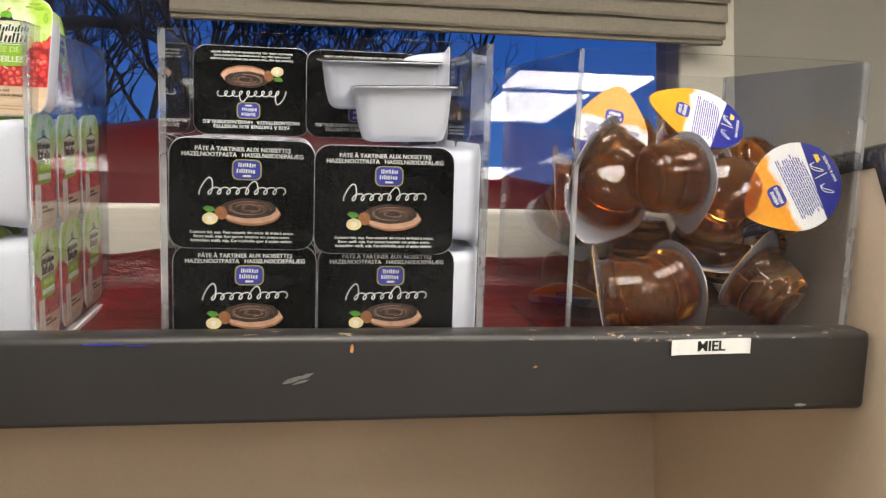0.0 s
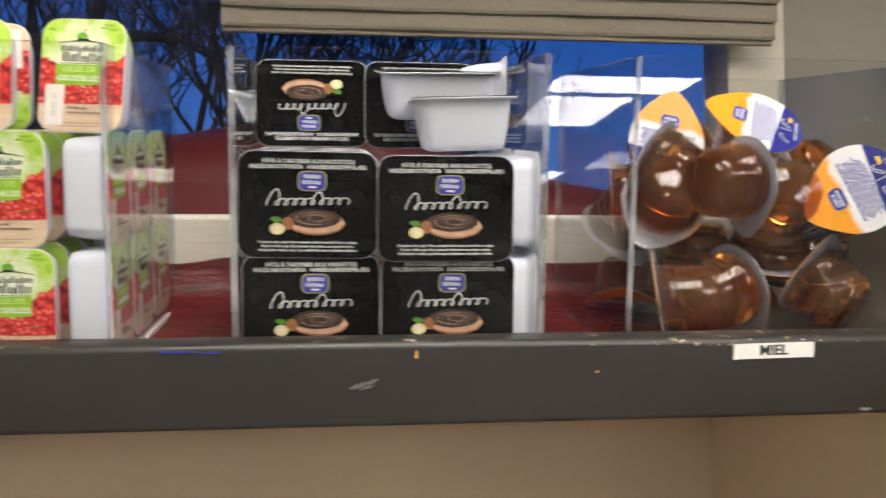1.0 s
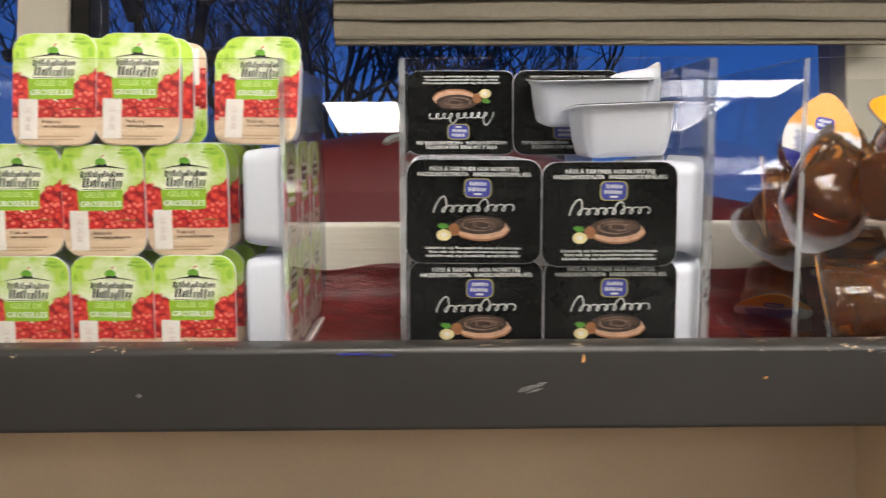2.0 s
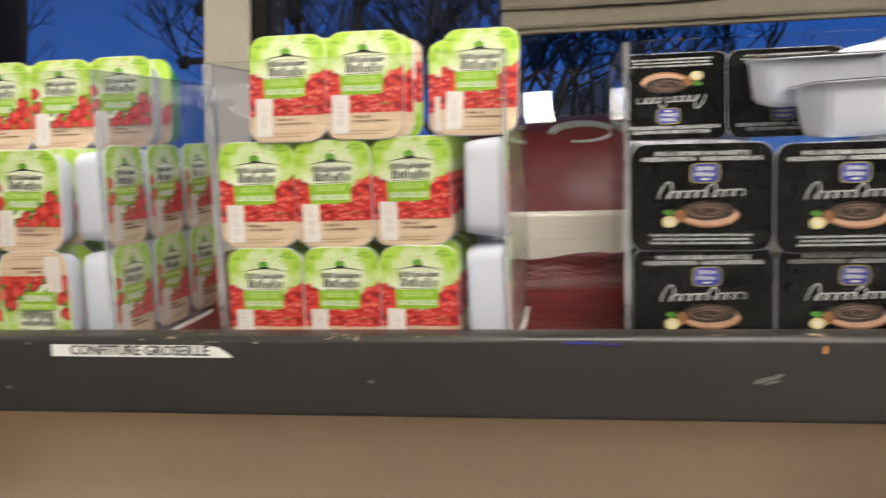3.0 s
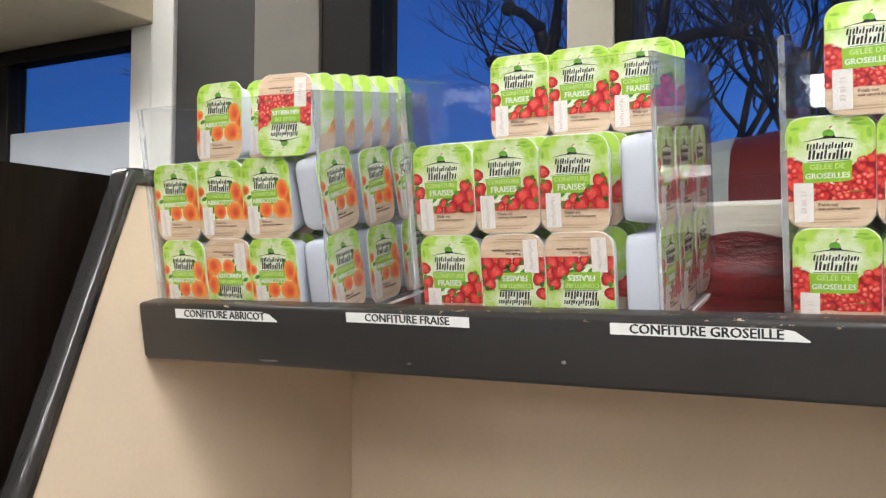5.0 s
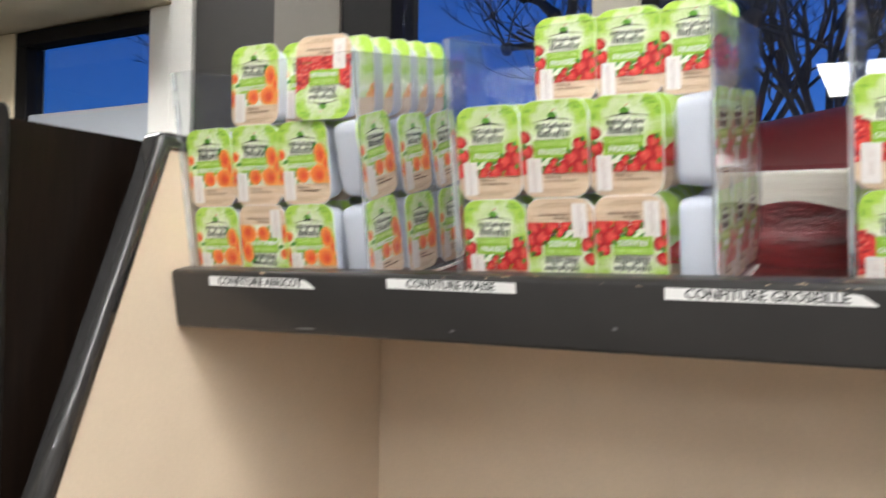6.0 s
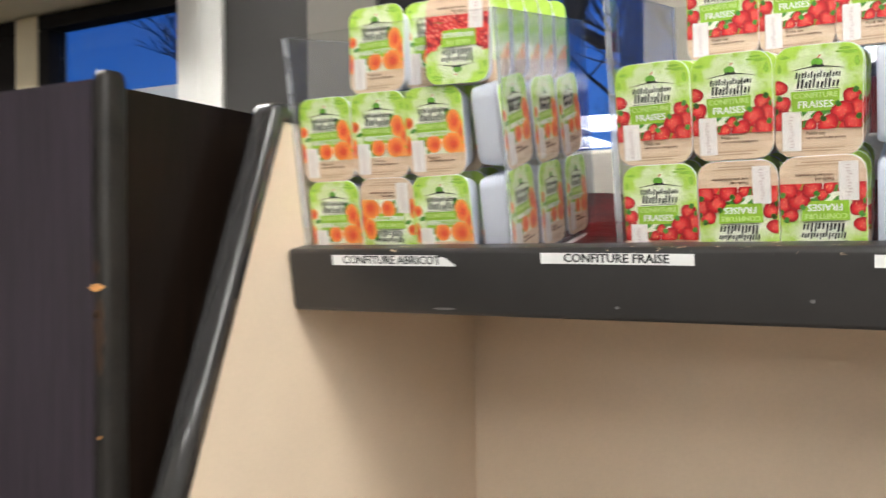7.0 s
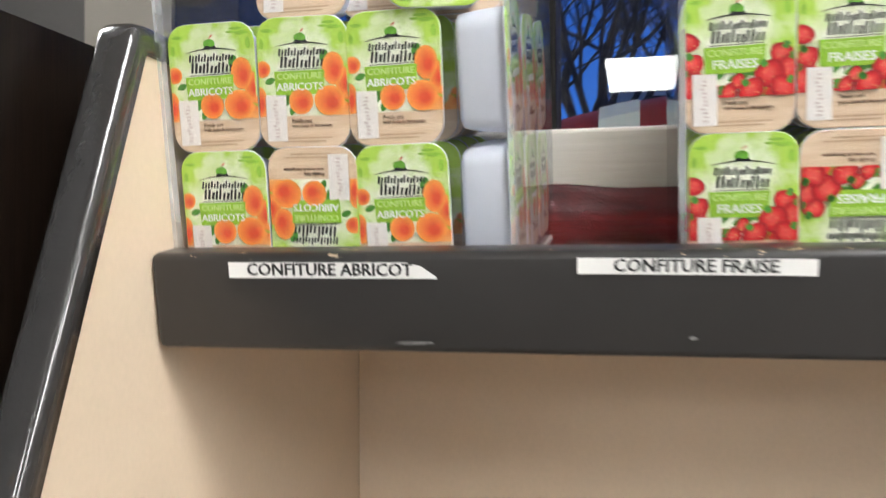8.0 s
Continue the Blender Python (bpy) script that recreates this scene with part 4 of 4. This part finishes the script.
def nut_print():
    out = []
    cx, cz = 0.0035, 0.0200
    out.append(("crust", mesh_from("crust", flat(oval(0.0292, 0.0118, 26, cx + 0.0008, cz - 0.0019, 0.03, 2), -0.00065), M["crust"]), ""))
    out.append(("bread", mesh_from("bread", flat(oval(0.0286, 0.0112, 26, cx + 0.0007, cz - 0.0011, 0.03, 2), -0.0008), M["bread"]), ""))
    out.append(("spread", mesh_from("spread", flat(oval(0.0272, 0.0100, 26, cx, cz + 0.0008, 0.05, 4), -0.00095), M["spread"]), ""))
    rn = random.Random(9)
    for mat, count, r in (("swirl", 7, 0.00024), ("swirl_lit", 5, 0.00016)):
        bm = bmesh.new()
        for k in range(count):
            f, a0, span = 0.25 + 0.65 * (k + rn.random() * 0.5) / count, rn.uniform(0, 6.28), rn.uniform(2.2, 4.0)
            tube(bm, [(cx + 0.0004 * rn.uniform(-1, 1) + 0.0131 * f * math.cos(a0 + span * i / 14), -0.0011, cz + 0.0008 + 0.0045 * f * math.sin(a0 + span * i / 14)) for i in range(15)], r, r * 0.4, 4)
        out.append((mat, mesh_from(mat, bm, M[mat]), ""))
    out.append(("hazelnut", mesh_from("hazelnut", flat(oval(0.0062, 0.0068, 16, -0.0105, 0.0182, 0.03, 5), -0.001), M["nut"]), ""))
    out.append(("cut_hazelnut", mesh_from("cut_hazelnut", flat(oval(0.0078, 0.006, 16, -0.0158, 0.0153, 0.03, 6), -0.0012), M["nut_cut"]), ""))
    out.append(("kernel", mesh_from("kernel", flat(oval(0.0032, 0.0026, 12, -0.0158, 0.0154), -0.00135), M["stamp"]), ""))
    out.append(("leaf", mesh_from("leaf", flat([(-0.0195, 0.0205), (-0.0165, 0.0182), (-0.013, 0.0195), (-0.0145, 0.0212), (-0.0175, 0.0218)], -0.0009), M["leaf_ink"]), ""))
    out.append(("badge_rim", mesh_from("badge_rim", flat([(x + 0.002, z + 0.035) for x, z in rounded(0.0146, 0.0104, 0.003)], -0.0007), M["gold_ink"]), ""))
    out.append(("badge", mesh_from("badge", flat([(x + 0.002, z + 0.0355) for x, z in rounded(0.0134, 0.0094, 0.0028)], -0.00085), M["blue_ink"]), ""))
    bm = bmesh.new()
    for z, a in ((0.0415, 0.0042), (0.0385, 0.005)):
        lettering_blocks(2 * a, 0.0022, int(z * 1e5), bm, z)
    flat([(-0.002, 0.0366), (0.002, 0.0366), (0.002, 0.0376), (-0.002, 0.0376)], -0.0009, 0.0001, bm)
    bmesh.ops.translate(bm, verts=bm.verts, vec=(0.002, -0.0004, 0))
    out.append(("badge_bars", mesh_from("badge_bars", bm, M["white_ink"]), ""))
    # a flowing white script stroke
    bm = bmesh.new()
    pts = []
    for i in range(300):
        k = i / 299
        a = k * 2 * math.pi * 9
        tall = 0.0017 + 0.0026 * math.exp(-((k - 0.045) / 0.04) ** 2) + 0.0017 * math.exp(-((k - 0.6) / 0.03) ** 2)
        z = tall * (1 - math.cos(a)) - 0.0012
        pts.append((-0.0205 + 0.041 * k - 0.0017 * math.sin(a) + 0.35 * z, -0.00095, 0.0286 + 0.0010 * k + z))
    tube(bm, pts, 0.00032, 0.00026, 4)
    out.append(("script_stroke", mesh_from("script_stroke", bm, M["white_ink"]), ""))
    return out


NUT_PRINT = nut_print()
NUT_WORDS = [(words(t, s, M["white_ink"]), z) for t, s, z in (
    ("PÂTE À TARTINER AUX NOISETTES", 0.0030, 0.0502), ("HAZELNOOTPASTA   HASSELNØDDEPÅLÆG", 0.0030, 0.0474),
    ("Contient: lait, soja. Peut contenir des traces de fruits à coque.", 0.00205, 0.0084), ("Bevat: melk, soja. Kan sporen bevatten van andere noten.", 0.00205, 0.0063),
    ("Indeholder: mælk, soja. Kan indeholde spor af anden nødder.", 0.00205, 0.0042))]


def nut_cup(m, full=True):
    base = tagged(new("hazelnut_spread_cup"), "white plastic hazelnut spread cup with black printed lid", "spread portion", "hazelnut spread cups")
    base.matrix_basis = m
    part("cup", NUT_TRAY, None, base)
    ld = part("lid", NUT_LID, None, base, "glossy black foil lid with printed toast")
    if full:
        for nm, me, lb in NUT_PRINT:
            part(nm, me, None, ld, lb)
        for me, z in NUT_WORDS:
            part("lettering", me, None, ld, "", False, pose(0, -0.0008, z))
    return base


NFLIP = pose(0, 0, H_NUT) @ pose(0, 0, 0, 0, 180, 0)
for row, z in ((0, 1.1718), (1, 1.2258)):
    for col, x in ((0, -0.0288 if row else -0.0272), (1, 0.0432 if row else 0.0455)):
        for deep in range(4 if col == 0 else 1):
            nut_cup(pose(x, 0.4445 + 0.0305 * deep + 0.0015 * (1 - row) - (0.0035 if row == 1 and col == 1 and deep == 0 else 0), z - (0.0015 if row and col and not deep else 0), -2 if row else -1, (0.6 - col * 0.6) if row else 0, 0), deep == 0)
    for k in range(2):
        nut_cup(pose(0.0932, 0.480 + 0.076 * k, z + 0.0008, 0, 0, 90), True)
for x, y, tilt in ((-0.0305, 0.566, -3), (0.0395, 0.562, -5)):
    nut_cup(pose(x, y, 1.2815, tilt) @ NFLIP)
# two lying on their bottoms, and one turned aside
nut_cup(pose(0.0475, 0.5035, 1.3265, -85, -1, 2), False)
nut_cup(pose(0.0262, 0.478, 1.3092, 0, 0, -92) @ pose(0, 0, 0, -88, 0, 0), False)
nut_cup(pose(0.0905, 0.5475, 1.2825, 0, 0, 84), True)


# honey cups
def honey_body():
    bm = bmesh.new()
    prof = [(0.0218, 0.0012), (0.0215, 0.0085), (0.0210, 0.0092), (0.0206, 0.0096), (0.0203, 0.0102), (0.0188, 0.0225), (0.0181, 0.0250), (0.0168, 0.0262), (0.0164, 0.0268), (0.0158, 0.0296), (0.0142, 0.0308), (0.003, 0.031)]
    n = 28
    return loft(bm, [[(r * math.cos(2 * math.pi * i / n), y, r * math.sin(2 * math.pi * i / n)) for i in range(n)] for r, y in prof])


def drop(w=0.0252, tab=0.0325, n=40, s=1.0):
    """Outline of a round lid with a pointed tab at +z."""
    pts = []
    for i in range(n):
        a = 2 * math.pi * i / n
        x, z = w * math.cos(a), w * math.sin(a)
        k = max(0.0, math.sin(a)) ** 5
        pts.append((s * x * (1 - 0.12 * k), s * (z + (tab - w) * k * 1.15)))
    return pts


HONEY_BODY = mesh_from("honey", honey_body(), M["honey"], True)


def honey_lid():
    """Printed on its outer face, dull pale foil on the face towards the honey."""
    bm = flat(drop(), -0.0004, 0.0004)
    bmesh.ops.recalc_face_normals(bm, faces=bm.faces)
    for f in bm.faces:
        f.material_index = 1 if f.normal.y > 0.5 else 0
    return mesh_from("lid", bm, [M["honey_lid"], M["foil_back"]])


HONEY_LID = honey_lid()


def honey_flange():
    d = drop(0.0258, 0.0333)
    return flat(d, 0.0008, 0.0009)


def honey_shell():
    bm = bmesh.new()
    n = 28
    ring = lambda r, y: [(r * math.cos(2 * math.pi * i / n), y, r * math.sin(2 * math.pi * i / n)) for i in range(n)]
    return loft(bm, [ring(r + 0.0006, y + (0.0004 if y > 0.03 else 0)) for r, y in ((0.0218, 0.0009), (0.0215, 0.0085), (0.0210, 0.0092), (0.0206, 0.0096), (0.0203, 0.0102), (0.0188, 0.0225), (0.0181, 0.0252), (0.0168, 0.0264), (0.0164, 0.027), (0.0158, 0.0298), (0.0142, 0.031), (0.003, 0.0312))])


HONEY_SHELL = mesh_from("clear_cup", honey_shell(), M["clear"], True)
HONEY_FLANGE = mesh_from("flange", honey_flange(), M["flange"])
HONEY_BADGE = mesh_from("badge", flat([(x, z + 0.0085) for x, z in rounded(0.0125, 0.0085, 0.003)], -0.0009), M["blue_ink"])


def honey_bars():
    bm = bmesh.new()
    r = random.Random(4)
    for i in range(12):
        z = 0.0047 - 0.00125 * i
        a = math.sqrt(max(0, 0.024 ** 2 - z * z)) * 0.8
        x, end = -a + r.uniform(0, 0.003), a - r.uniform(0, 0.006)
        while x < end - 0.001:
            e = min(end, x + r.uniform(0.0015, 0.0052))
            flat([(x, z), (e, z), (e, z + 0.0006), (x, z + 0.0006)], -0.0009, 0.0001, bm)
            x = e + 0.0005
    return mesh_from("small_print", bm, M["blue_ink"])


def honey_picto():
    bm = bmesh.new()
    for cx in (-0.0085, 0.005):
        tube(bm, [(cx + 0.0034 * math.cos(a / 3), -0.001, -0.0145 + 0.0028 * math.sin(a / 2.2)) for a in range(20)], 0.00025, 0.00025, 4)
    flat([(-0.0005, -0.0185), (0, -0.0185), (0, -0.011), (-0.0005, -0.011)], -0.0009, 0.0001, bm)
    for z, a in ((0.0135, 0.0042), (0.0105, 0.0048)):
        lettering_blocks(2 * a, 0.0022, int(z * 1e5), bm, z)
    bmesh.ops.translate(bm, verts=bm.verts, vec=(0, -0.0004, 0))
    return mesh_from("pictogram", bm, M["white_ink"])


HONEY_BARS, HONEY_PICTO = honey_bars(), honey_picto()
HONEY_TRAYDOT = mesh_from("yellow_cup_mark", flat([(0.008, -0.0185), (0.0115, -0.0185), (0.0125, -0.016), (0.007, -0.016)], -0.0009), M["yellow_ink"])
SNAP = words("SNAP & SQUEEZE", 0.0021, M["white_ink"])


def honey_cup(m):
    base = tagged(new("honey_cup"), "clear plastic cup of amber honey with orange, white and blue lid", "honey portion", "honey cups")
    base.matrix_basis = m
    part("honey", HONEY_BODY, None, base, "amber honey")
    sh = part("clear_cup", HONEY_SHELL, None, base, "clear plastic cup with a wide flange")
    sh.visible_shadow = False
    fl = part("flange", HONEY_FLANGE, None, sh, "cloudy clear plastic flange")
    fl.visible_shadow = False
    ld = part("lid", HONEY_LID, None, base, "orange, white and blue foil lid")
    for nm, me in (("badge", HONEY_BADGE), ("small_print", HONEY_BARS), ("pictogram", HONEY_PICTO), ("cup_mark", HONEY_TRAYDOT)):
        part(nm, me, None, ld)
    part("lettering", SNAP, None, ld, "", False, pose(0.001, -0.0009, -0.0212))


# loose cups: x, y, z, tilt, turn, spin; the upper ones, then those buried behind them
TOP_HONEYS = [
    (0.279, 0.452, 1.2631, -8, -10, -118), (0.235, 0.485, 1.3005, -46, 6, -62), (0.1990, 0.54, 1.2885, -14, 0, 12),
    (0.1780, 0.508, 1.2775, -26, -128, 180), (0.2185, 0.466, 1.2670, -4, 104, 180), (0.2450, 0.482, 1.2515, 24, 176, -40),
    (0.1840, 0.502, 1.2500, 34, 176, 150), (0.2640, 0.530, 1.2680, -10, 100, 30), (0.279, 0.482, 1.2344, 62, 10, 140),
    (0.2180, 0.468, 1.2050, -14, 106, 200), (0.1725, 0.466, 1.1953, 12, -112, 20), (0.2450, 0.49, 1.2185, 74, 185, 96),
    (0.2690, 0.478, 1.2085, -30, -145, 20),
]
BURIED_HONEYS = [
    (0.279, 0.53, 1.262, 150, 24, 20), (0.279, 0.5, 1.2062, 100, 60, 0),
    (0.1725, 0.56, 1.2505, 6, -112, 30), (0.1742, 0.56, 1.2284, 130, 20, 0), (0.224, 0.54, 1.2034, 90, 40, 20),
    (0.279, 0.54, 1.2034, 110, 0, 60), (0.1807, 0.56, 1.176, 60, -20, 0), (0.279, 0.55, 1.2334, 90, 20, 0),
    (0.2582, 0.56, 1.272, 110, 50, 0), (0.279, 0.56, 1.2525, 60, 0, 90), (0.2257, 0.565, 1.2684, 70, 30, 0),
]
for x, y, z, tilt, turn, spin in TOP_HONEYS + BURIED_HONEYS:
    honey_cup(pose(x, y, z, 0, 0, turn) @ pose(0, 0, 0, tilt) @ pose(0, 0, 0, 0, spin))

for ob in [o for o in scene.collection.objects if o not in level_things and o.parent is None]:
    ob.matrix_basis = SLOPE @ ob.matrix_basis


# ---- neighbouring dark unit ----
def dark_unit():
    base = tagged(new("dark_cabinet"), "dark wood laminate cabinet with a worn grey painted corner edge", "cabinet")
    base.location = (-0.79, 0, 0)
    Y0 = 0.280
    part("side_panel", block(-0.022, 0.0, Y0 + 0.02, 0.85, 0.0, 1.272), M["shaded_board"], base, "dark side panel, its shade put into the colour")
    # the laminate's purple tone stands for a bluish sheen on the front
    part("front_panel", block(-1.1, -0.0098, Y0 + 0.0095, Y0 + 0.026, 0.0, 1.276), M["laminate"], base, "dark wood grain laminate front, bluish sheen put into its colour")
    part("side_panel", block(-1.1, -1.078, Y0 + 0.0265, 0.829, 0.0, 1.268), M["shaded_board"], base)
    part("back_panel", block(-1.1, -0.0225, 0.83, 0.85, 0.0, 1.268), M["shaded_board"], base)
    part("top_board", block(-1.0775, -0.0225, Y0 + 0.0265, 0.829, 1.235, 1.255), M["shaded_board"], base)
    bm = bmesh.new()
    loops = []
    for z, k in ((0.0, 1), (0.6, 1), (1.0, 1), (1.274, 1), (1.2785, 0.9), (1.281, 0.7)):
        ring = []
        for i in range(16):
            a = 2 * math.pi * i / 16
            sx, sy = math.copysign(abs(math.cos(a)) ** 0.5, math.cos(a)), math.copysign(abs(math.sin(a)) ** 0.5, math.sin(a))
            ring.append((-0.0035 + 0.0068 * k * sx, Y0 + 0.0175 + 0.009 * k * sy, z))
        loops.append(ring)
    loft(bm, loops)
    post = part("corner_edge", bm, M["post"], base, "grey painted rounded corner edge, chipped", True)
    for i, (z, w, h, m) in enumerate(((1.150, 0.012, 0.0045, "chip"), (1.126, 0.0085, 0.036, "bare"), (1.134, 0.003, 0.006, "chip"), (1.105, 0.005, 0.016, "bare"), (1.162, 0.004, 0.008, "bare"), (1.06, 0.003, 0.002, "chip"))):
        part("paint_mark", flat(oval(w, h, 14, 0, 0, 0.3, i + 20), 0, 0.0004), M[m], post, "", False, pose(-0.0045 + 0.002 * (i % 2), Y0 + 0.0081, z))


dark_unit()


# ---- outside ----
ground = structure("ground", block(-400, 400, 1.7, 600, -0.25, -0.15), M["ground"], "dark asphalt ground outside at dusk")


def red_vehicle():
    base = tagged(new("parked_vehicle"), "glossy dark red rounded vehicle parked close outside the window", "vehicle")
    base.location = (-0.03, 1.76, -0.15)
    tops = [(-1.0, 1.12), (-0.85, 1.2), (-0.72, 1.238), (-0.62, 1.262), (-0.5, 1.284), (-0.35, 1.307), (-0.2, 1.332), (-0.08, 1.35), (0.0, 1.353), (0.08, 1.341), (0.18, 1.31), (0.32, 1.262), (0.5, 1.215), (0.8, 1.16), (1.2, 1.08)]
    tops = [(x, z + 0.226) for x, z in tops]
    deep = [(0.0, 0.12), (0.03, 0.05), (0.09, 0.016), (0.2, 0.0), (0.5, -0.01), (1.0, 0.0), (1.35, 0.05), (1.45, 0.2)]
    bm = bmesh.new()
    loops = []
    for x, z in tops:
        end = 0.1 * max(0, abs(x) - 0.8)
        loops.append([(x, 0.02 + end, 0.35)] + [(x, d + end, z + 0.15 - drop_) for d, drop_ in deep] + [(x, 1.45, 0.35)])
    loft(bm, loops)
    body = part("body", bm, M["vehicle"], base, "glossy dark red painted body", True)
    # pale upright panel
    bm = bmesh.new()
    lp = []
    for x, z in ((-0.585, 1.494), (-0.545, 1.502), (-0.505, 1.509)):
        lp.append([(x, d - 0.004, z + 0.154 - drop_) for d, drop_ in deep[:5]] + [(x, 0.52, z + 0.1), (x, 0.0, 0.9)])
    loft(bm, lp)
    part("pale_panel", bm, M["pale"], base, "pale grey green upright panel", False)
    bm = bmesh.new()
    pts = []
    for i in range(40):
        a = radians(-110 + 290 * i / 39)
        z = 1.662 + 0.02 * math.sin(a)
        pts.append((-0.05 + 0.062 * math.cos(a), 0.03 * (z - 1.606) / 0.07 - 0.002, z))
    tube(bm, pts, 0.003, 0.009, 5)
    part("emblem", bm, M["pale"], body, "pale curved emblem")
    for x in (-0.62, 0.75):
        for y in (0.16, 1.3):
            bm = bmesh.new()
            loft(bm, [[(x + r * math.cos(2 * math.pi * i / 24), y + dy, 0.31 + r * math.sin(2 * math.pi * i / 24)) for i in range(24)] for r, dy in ((0.2, -0.1), (0.3, -0.09), (0.31, 0), (0.3, 0.09), (0.2, 0.1))])
            part("wheel", bm, M["dark_frame"], base, "", True)


red_vehicle()


def grow(bm, rnd, p, d, length, r, depth, spread, bend=0.25):
    """A limb with its forks."""
    pts, q = [p], Vector(d)
    n = 4
    for i in range(n):
        q = (q + Vector((rnd.uniform(-1, 1), rnd.uniform(-1, 1), rnd.uniform(-0.3, 0.8))) * bend).normalized()
        pts.append(pts[-1] + q * length / n)
    tube(bm, pts, r, r * 0.62, 5 if r > 0.02 else 3)
    if depth == 0:
        return
    for k in range(3 if depth > 1 else 4):
        i = rnd.choice((2, 3, 4))
        dirn = (q + Vector((rnd.uniform(-1, 1), rnd.uniform(-1, 1), rnd.uniform(-0.5, 0.9))) * spread).normalized()
        grow(bm, rnd, pts[i], dirn, length * rnd.uniform(0.55, 0.8), r * 0.55, depth - 1, spread, bend)


def bare_tree(x, y, h, r, seed, depth=5, spread=0.9):
    rn = random.Random(seed)
    base = tagged(new("tree"), "leafless dark tree against the blue dusk sky", "tree", "bare trees")
    base.location = (x, y, -0.16)
    bm = bmesh.new()
    tube(bm, [(0, 0, 0), (0.02, 0, h * 0.2), (-0.03, 0.02, h * 0.4)], r, r * 0.75, 10)
    part("trunk", bm, M["bark"], base, "", True)
    bm = bmesh.new()
    for k in range(5):
        a = 2 * math.pi * k / 5 + rn.uniform(-0.4, 0.4)
        grow(bm, rn, Vector((-0.03, 0.02, h * 0.39)), (math.cos(a) * 0.6, math.sin(a) * 0.6, 1.0), h * 0.3, r * 0.46, depth, spread)
    part("crown", bm, M["bark"], base, "fine bare branches")


def pollard(x, y, seed):
    """A pruned tree with thick knobbed limbs."""
    rn = random.Random(seed)
    base = tagged(new("pollarded_tree"), "pruned leafless tree with thick knobbed limbs outside the window", "tree")
    base.location = (x, y, -0.16)
    bm = bmesh.new()
    tube(bm, [(0, 0, 0), (0.03, 0, 0.9), (0.0, 0, 1.9), (0.05, 0, 2.8), (0.02, 0, 3.7)], 0.13, 0.09, 12)
    part("trunk", bm, M["bark"], base, "", True)
    for x0, z0, xm, zm, x1, z1, r in ((0, 2.75, -0.45, 2.98, -0.86, 3.04, 0.04), (-0.4, 2.95, -0.46, 3.25, -0.72, 3.44, 0.045), (-0.4, 2.95, -0.3, 3.5, -0.42, 4.0, 0.04), (0, 2.8, 0.45, 3.0, 0.95, 3.06, 0.05), (0.4, 3.0, 0.5, 3.4, 0.8, 3.6, 0.045), (0.03, 3.3, -0.2, 3.8, -0.25, 4.3, 0.05)):
        bm = bmesh.new()
        tube(bm, [(x0, 0, z0), ((x0 + xm) / 2, 0.03, (z0 + zm) / 2 - 0.03), (xm, -0.03, zm), ((xm + x1) / 2, 0, (zm + z1) / 2 + 0.03), (x1, 0, z1)], r * 1.25, r * 0.7, 8)
        bmesh.ops.create_icosphere(bm, subdivisions=2, radius=r * 1.35, matrix=Matrix.Translation((x1, 0, z1)))
        bmesh.ops.create_icosphere(bm, subdivisions=2, radius=r * 1.2, matrix=Matrix.Translation((xm, -0.03, zm)))
        for v in bm.verts:
            v.co += Vector((noise.noise(v.co * 14), noise.noise(v.co * 14 + Vector((5, 0, 0))), noise.noise(v.co * 14 + Vector((0, 5, 0))))) * 0.018
        limb = part("limb", bm, M["bark"], base, "", True)
        bm = bmesh.new()
        for k in range(5):
            grow(bm, rn, Vector((x1, 0, z1)), (rn.uniform(-0.7, 0.7), rn.uniform(-0.5, 0.5), 0.7), 0.5, 0.009, 2, 0.9)
        part("twigs", bm, M["bark"], limb)


pollard(-2.13, 6.0, 3)
bare_tree(-2.6, 14.0, 7.0, 0.16, 11)
bare_tree(0.6, 13.0, 6.0, 0.14, 12)
bare_tree(-10.0, 11.0, 6.0, 0.15, 14)
bare_tree(-5.2, 22.0, 6.0, 0.13, 15)
bare_tree(-0.9, 9.5, 5.6, 0.11, 16)
bare_tree(-1.6, 18.0, 8.5, 0.16, 17)
bare_tree(1.9, 17.0, 8.0, 0.16, 18)
bare_tree(-3.7, 12.0, 6.2, 0.12, 19)


def house(x, y, w, d, h):
    base = tagged(new("house"), "pale rendered house with a dark roof behind the trees", "house", "houses")
    base.location = (x, y, -0.15)
    part("wall", block(-w / 2, w / 2, 0, d, 0, h), M["render"], base)
    bm = bmesh.new()
    prof = [(-w / 2 - 0.3, h), (w / 2 + 0.3, h), (0, h + w * 0.25)]
    loft(bm, [[(a, -0.3, b) for a, b in prof], [(a, d + 0.3, b) for a, b in prof]])
    part("roof", bm, M["roof"], base)
    for i in (-1, 0, 1):
        for j in range(int(h // 2.4)):
            win = part("window", block(i * w * 0.3 - 0.5, i * w * 0.3 + 0.5, -0.05, -0.004, 0.8 + j * 2.5, 2.0 + j * 2.5), M["white_frame"], base)
            part("pane", block(i * w * 0.3 - 0.42, i * w * 0.3 + 0.42, -0.058, -0.052, 0.88 + j * 2.5, 1.92 + j * 2.5), M["dark_frame"], win)


house(2.2, 30, 7, 8, 7.2)
house(-34, 40, 10, 8, 5.2)
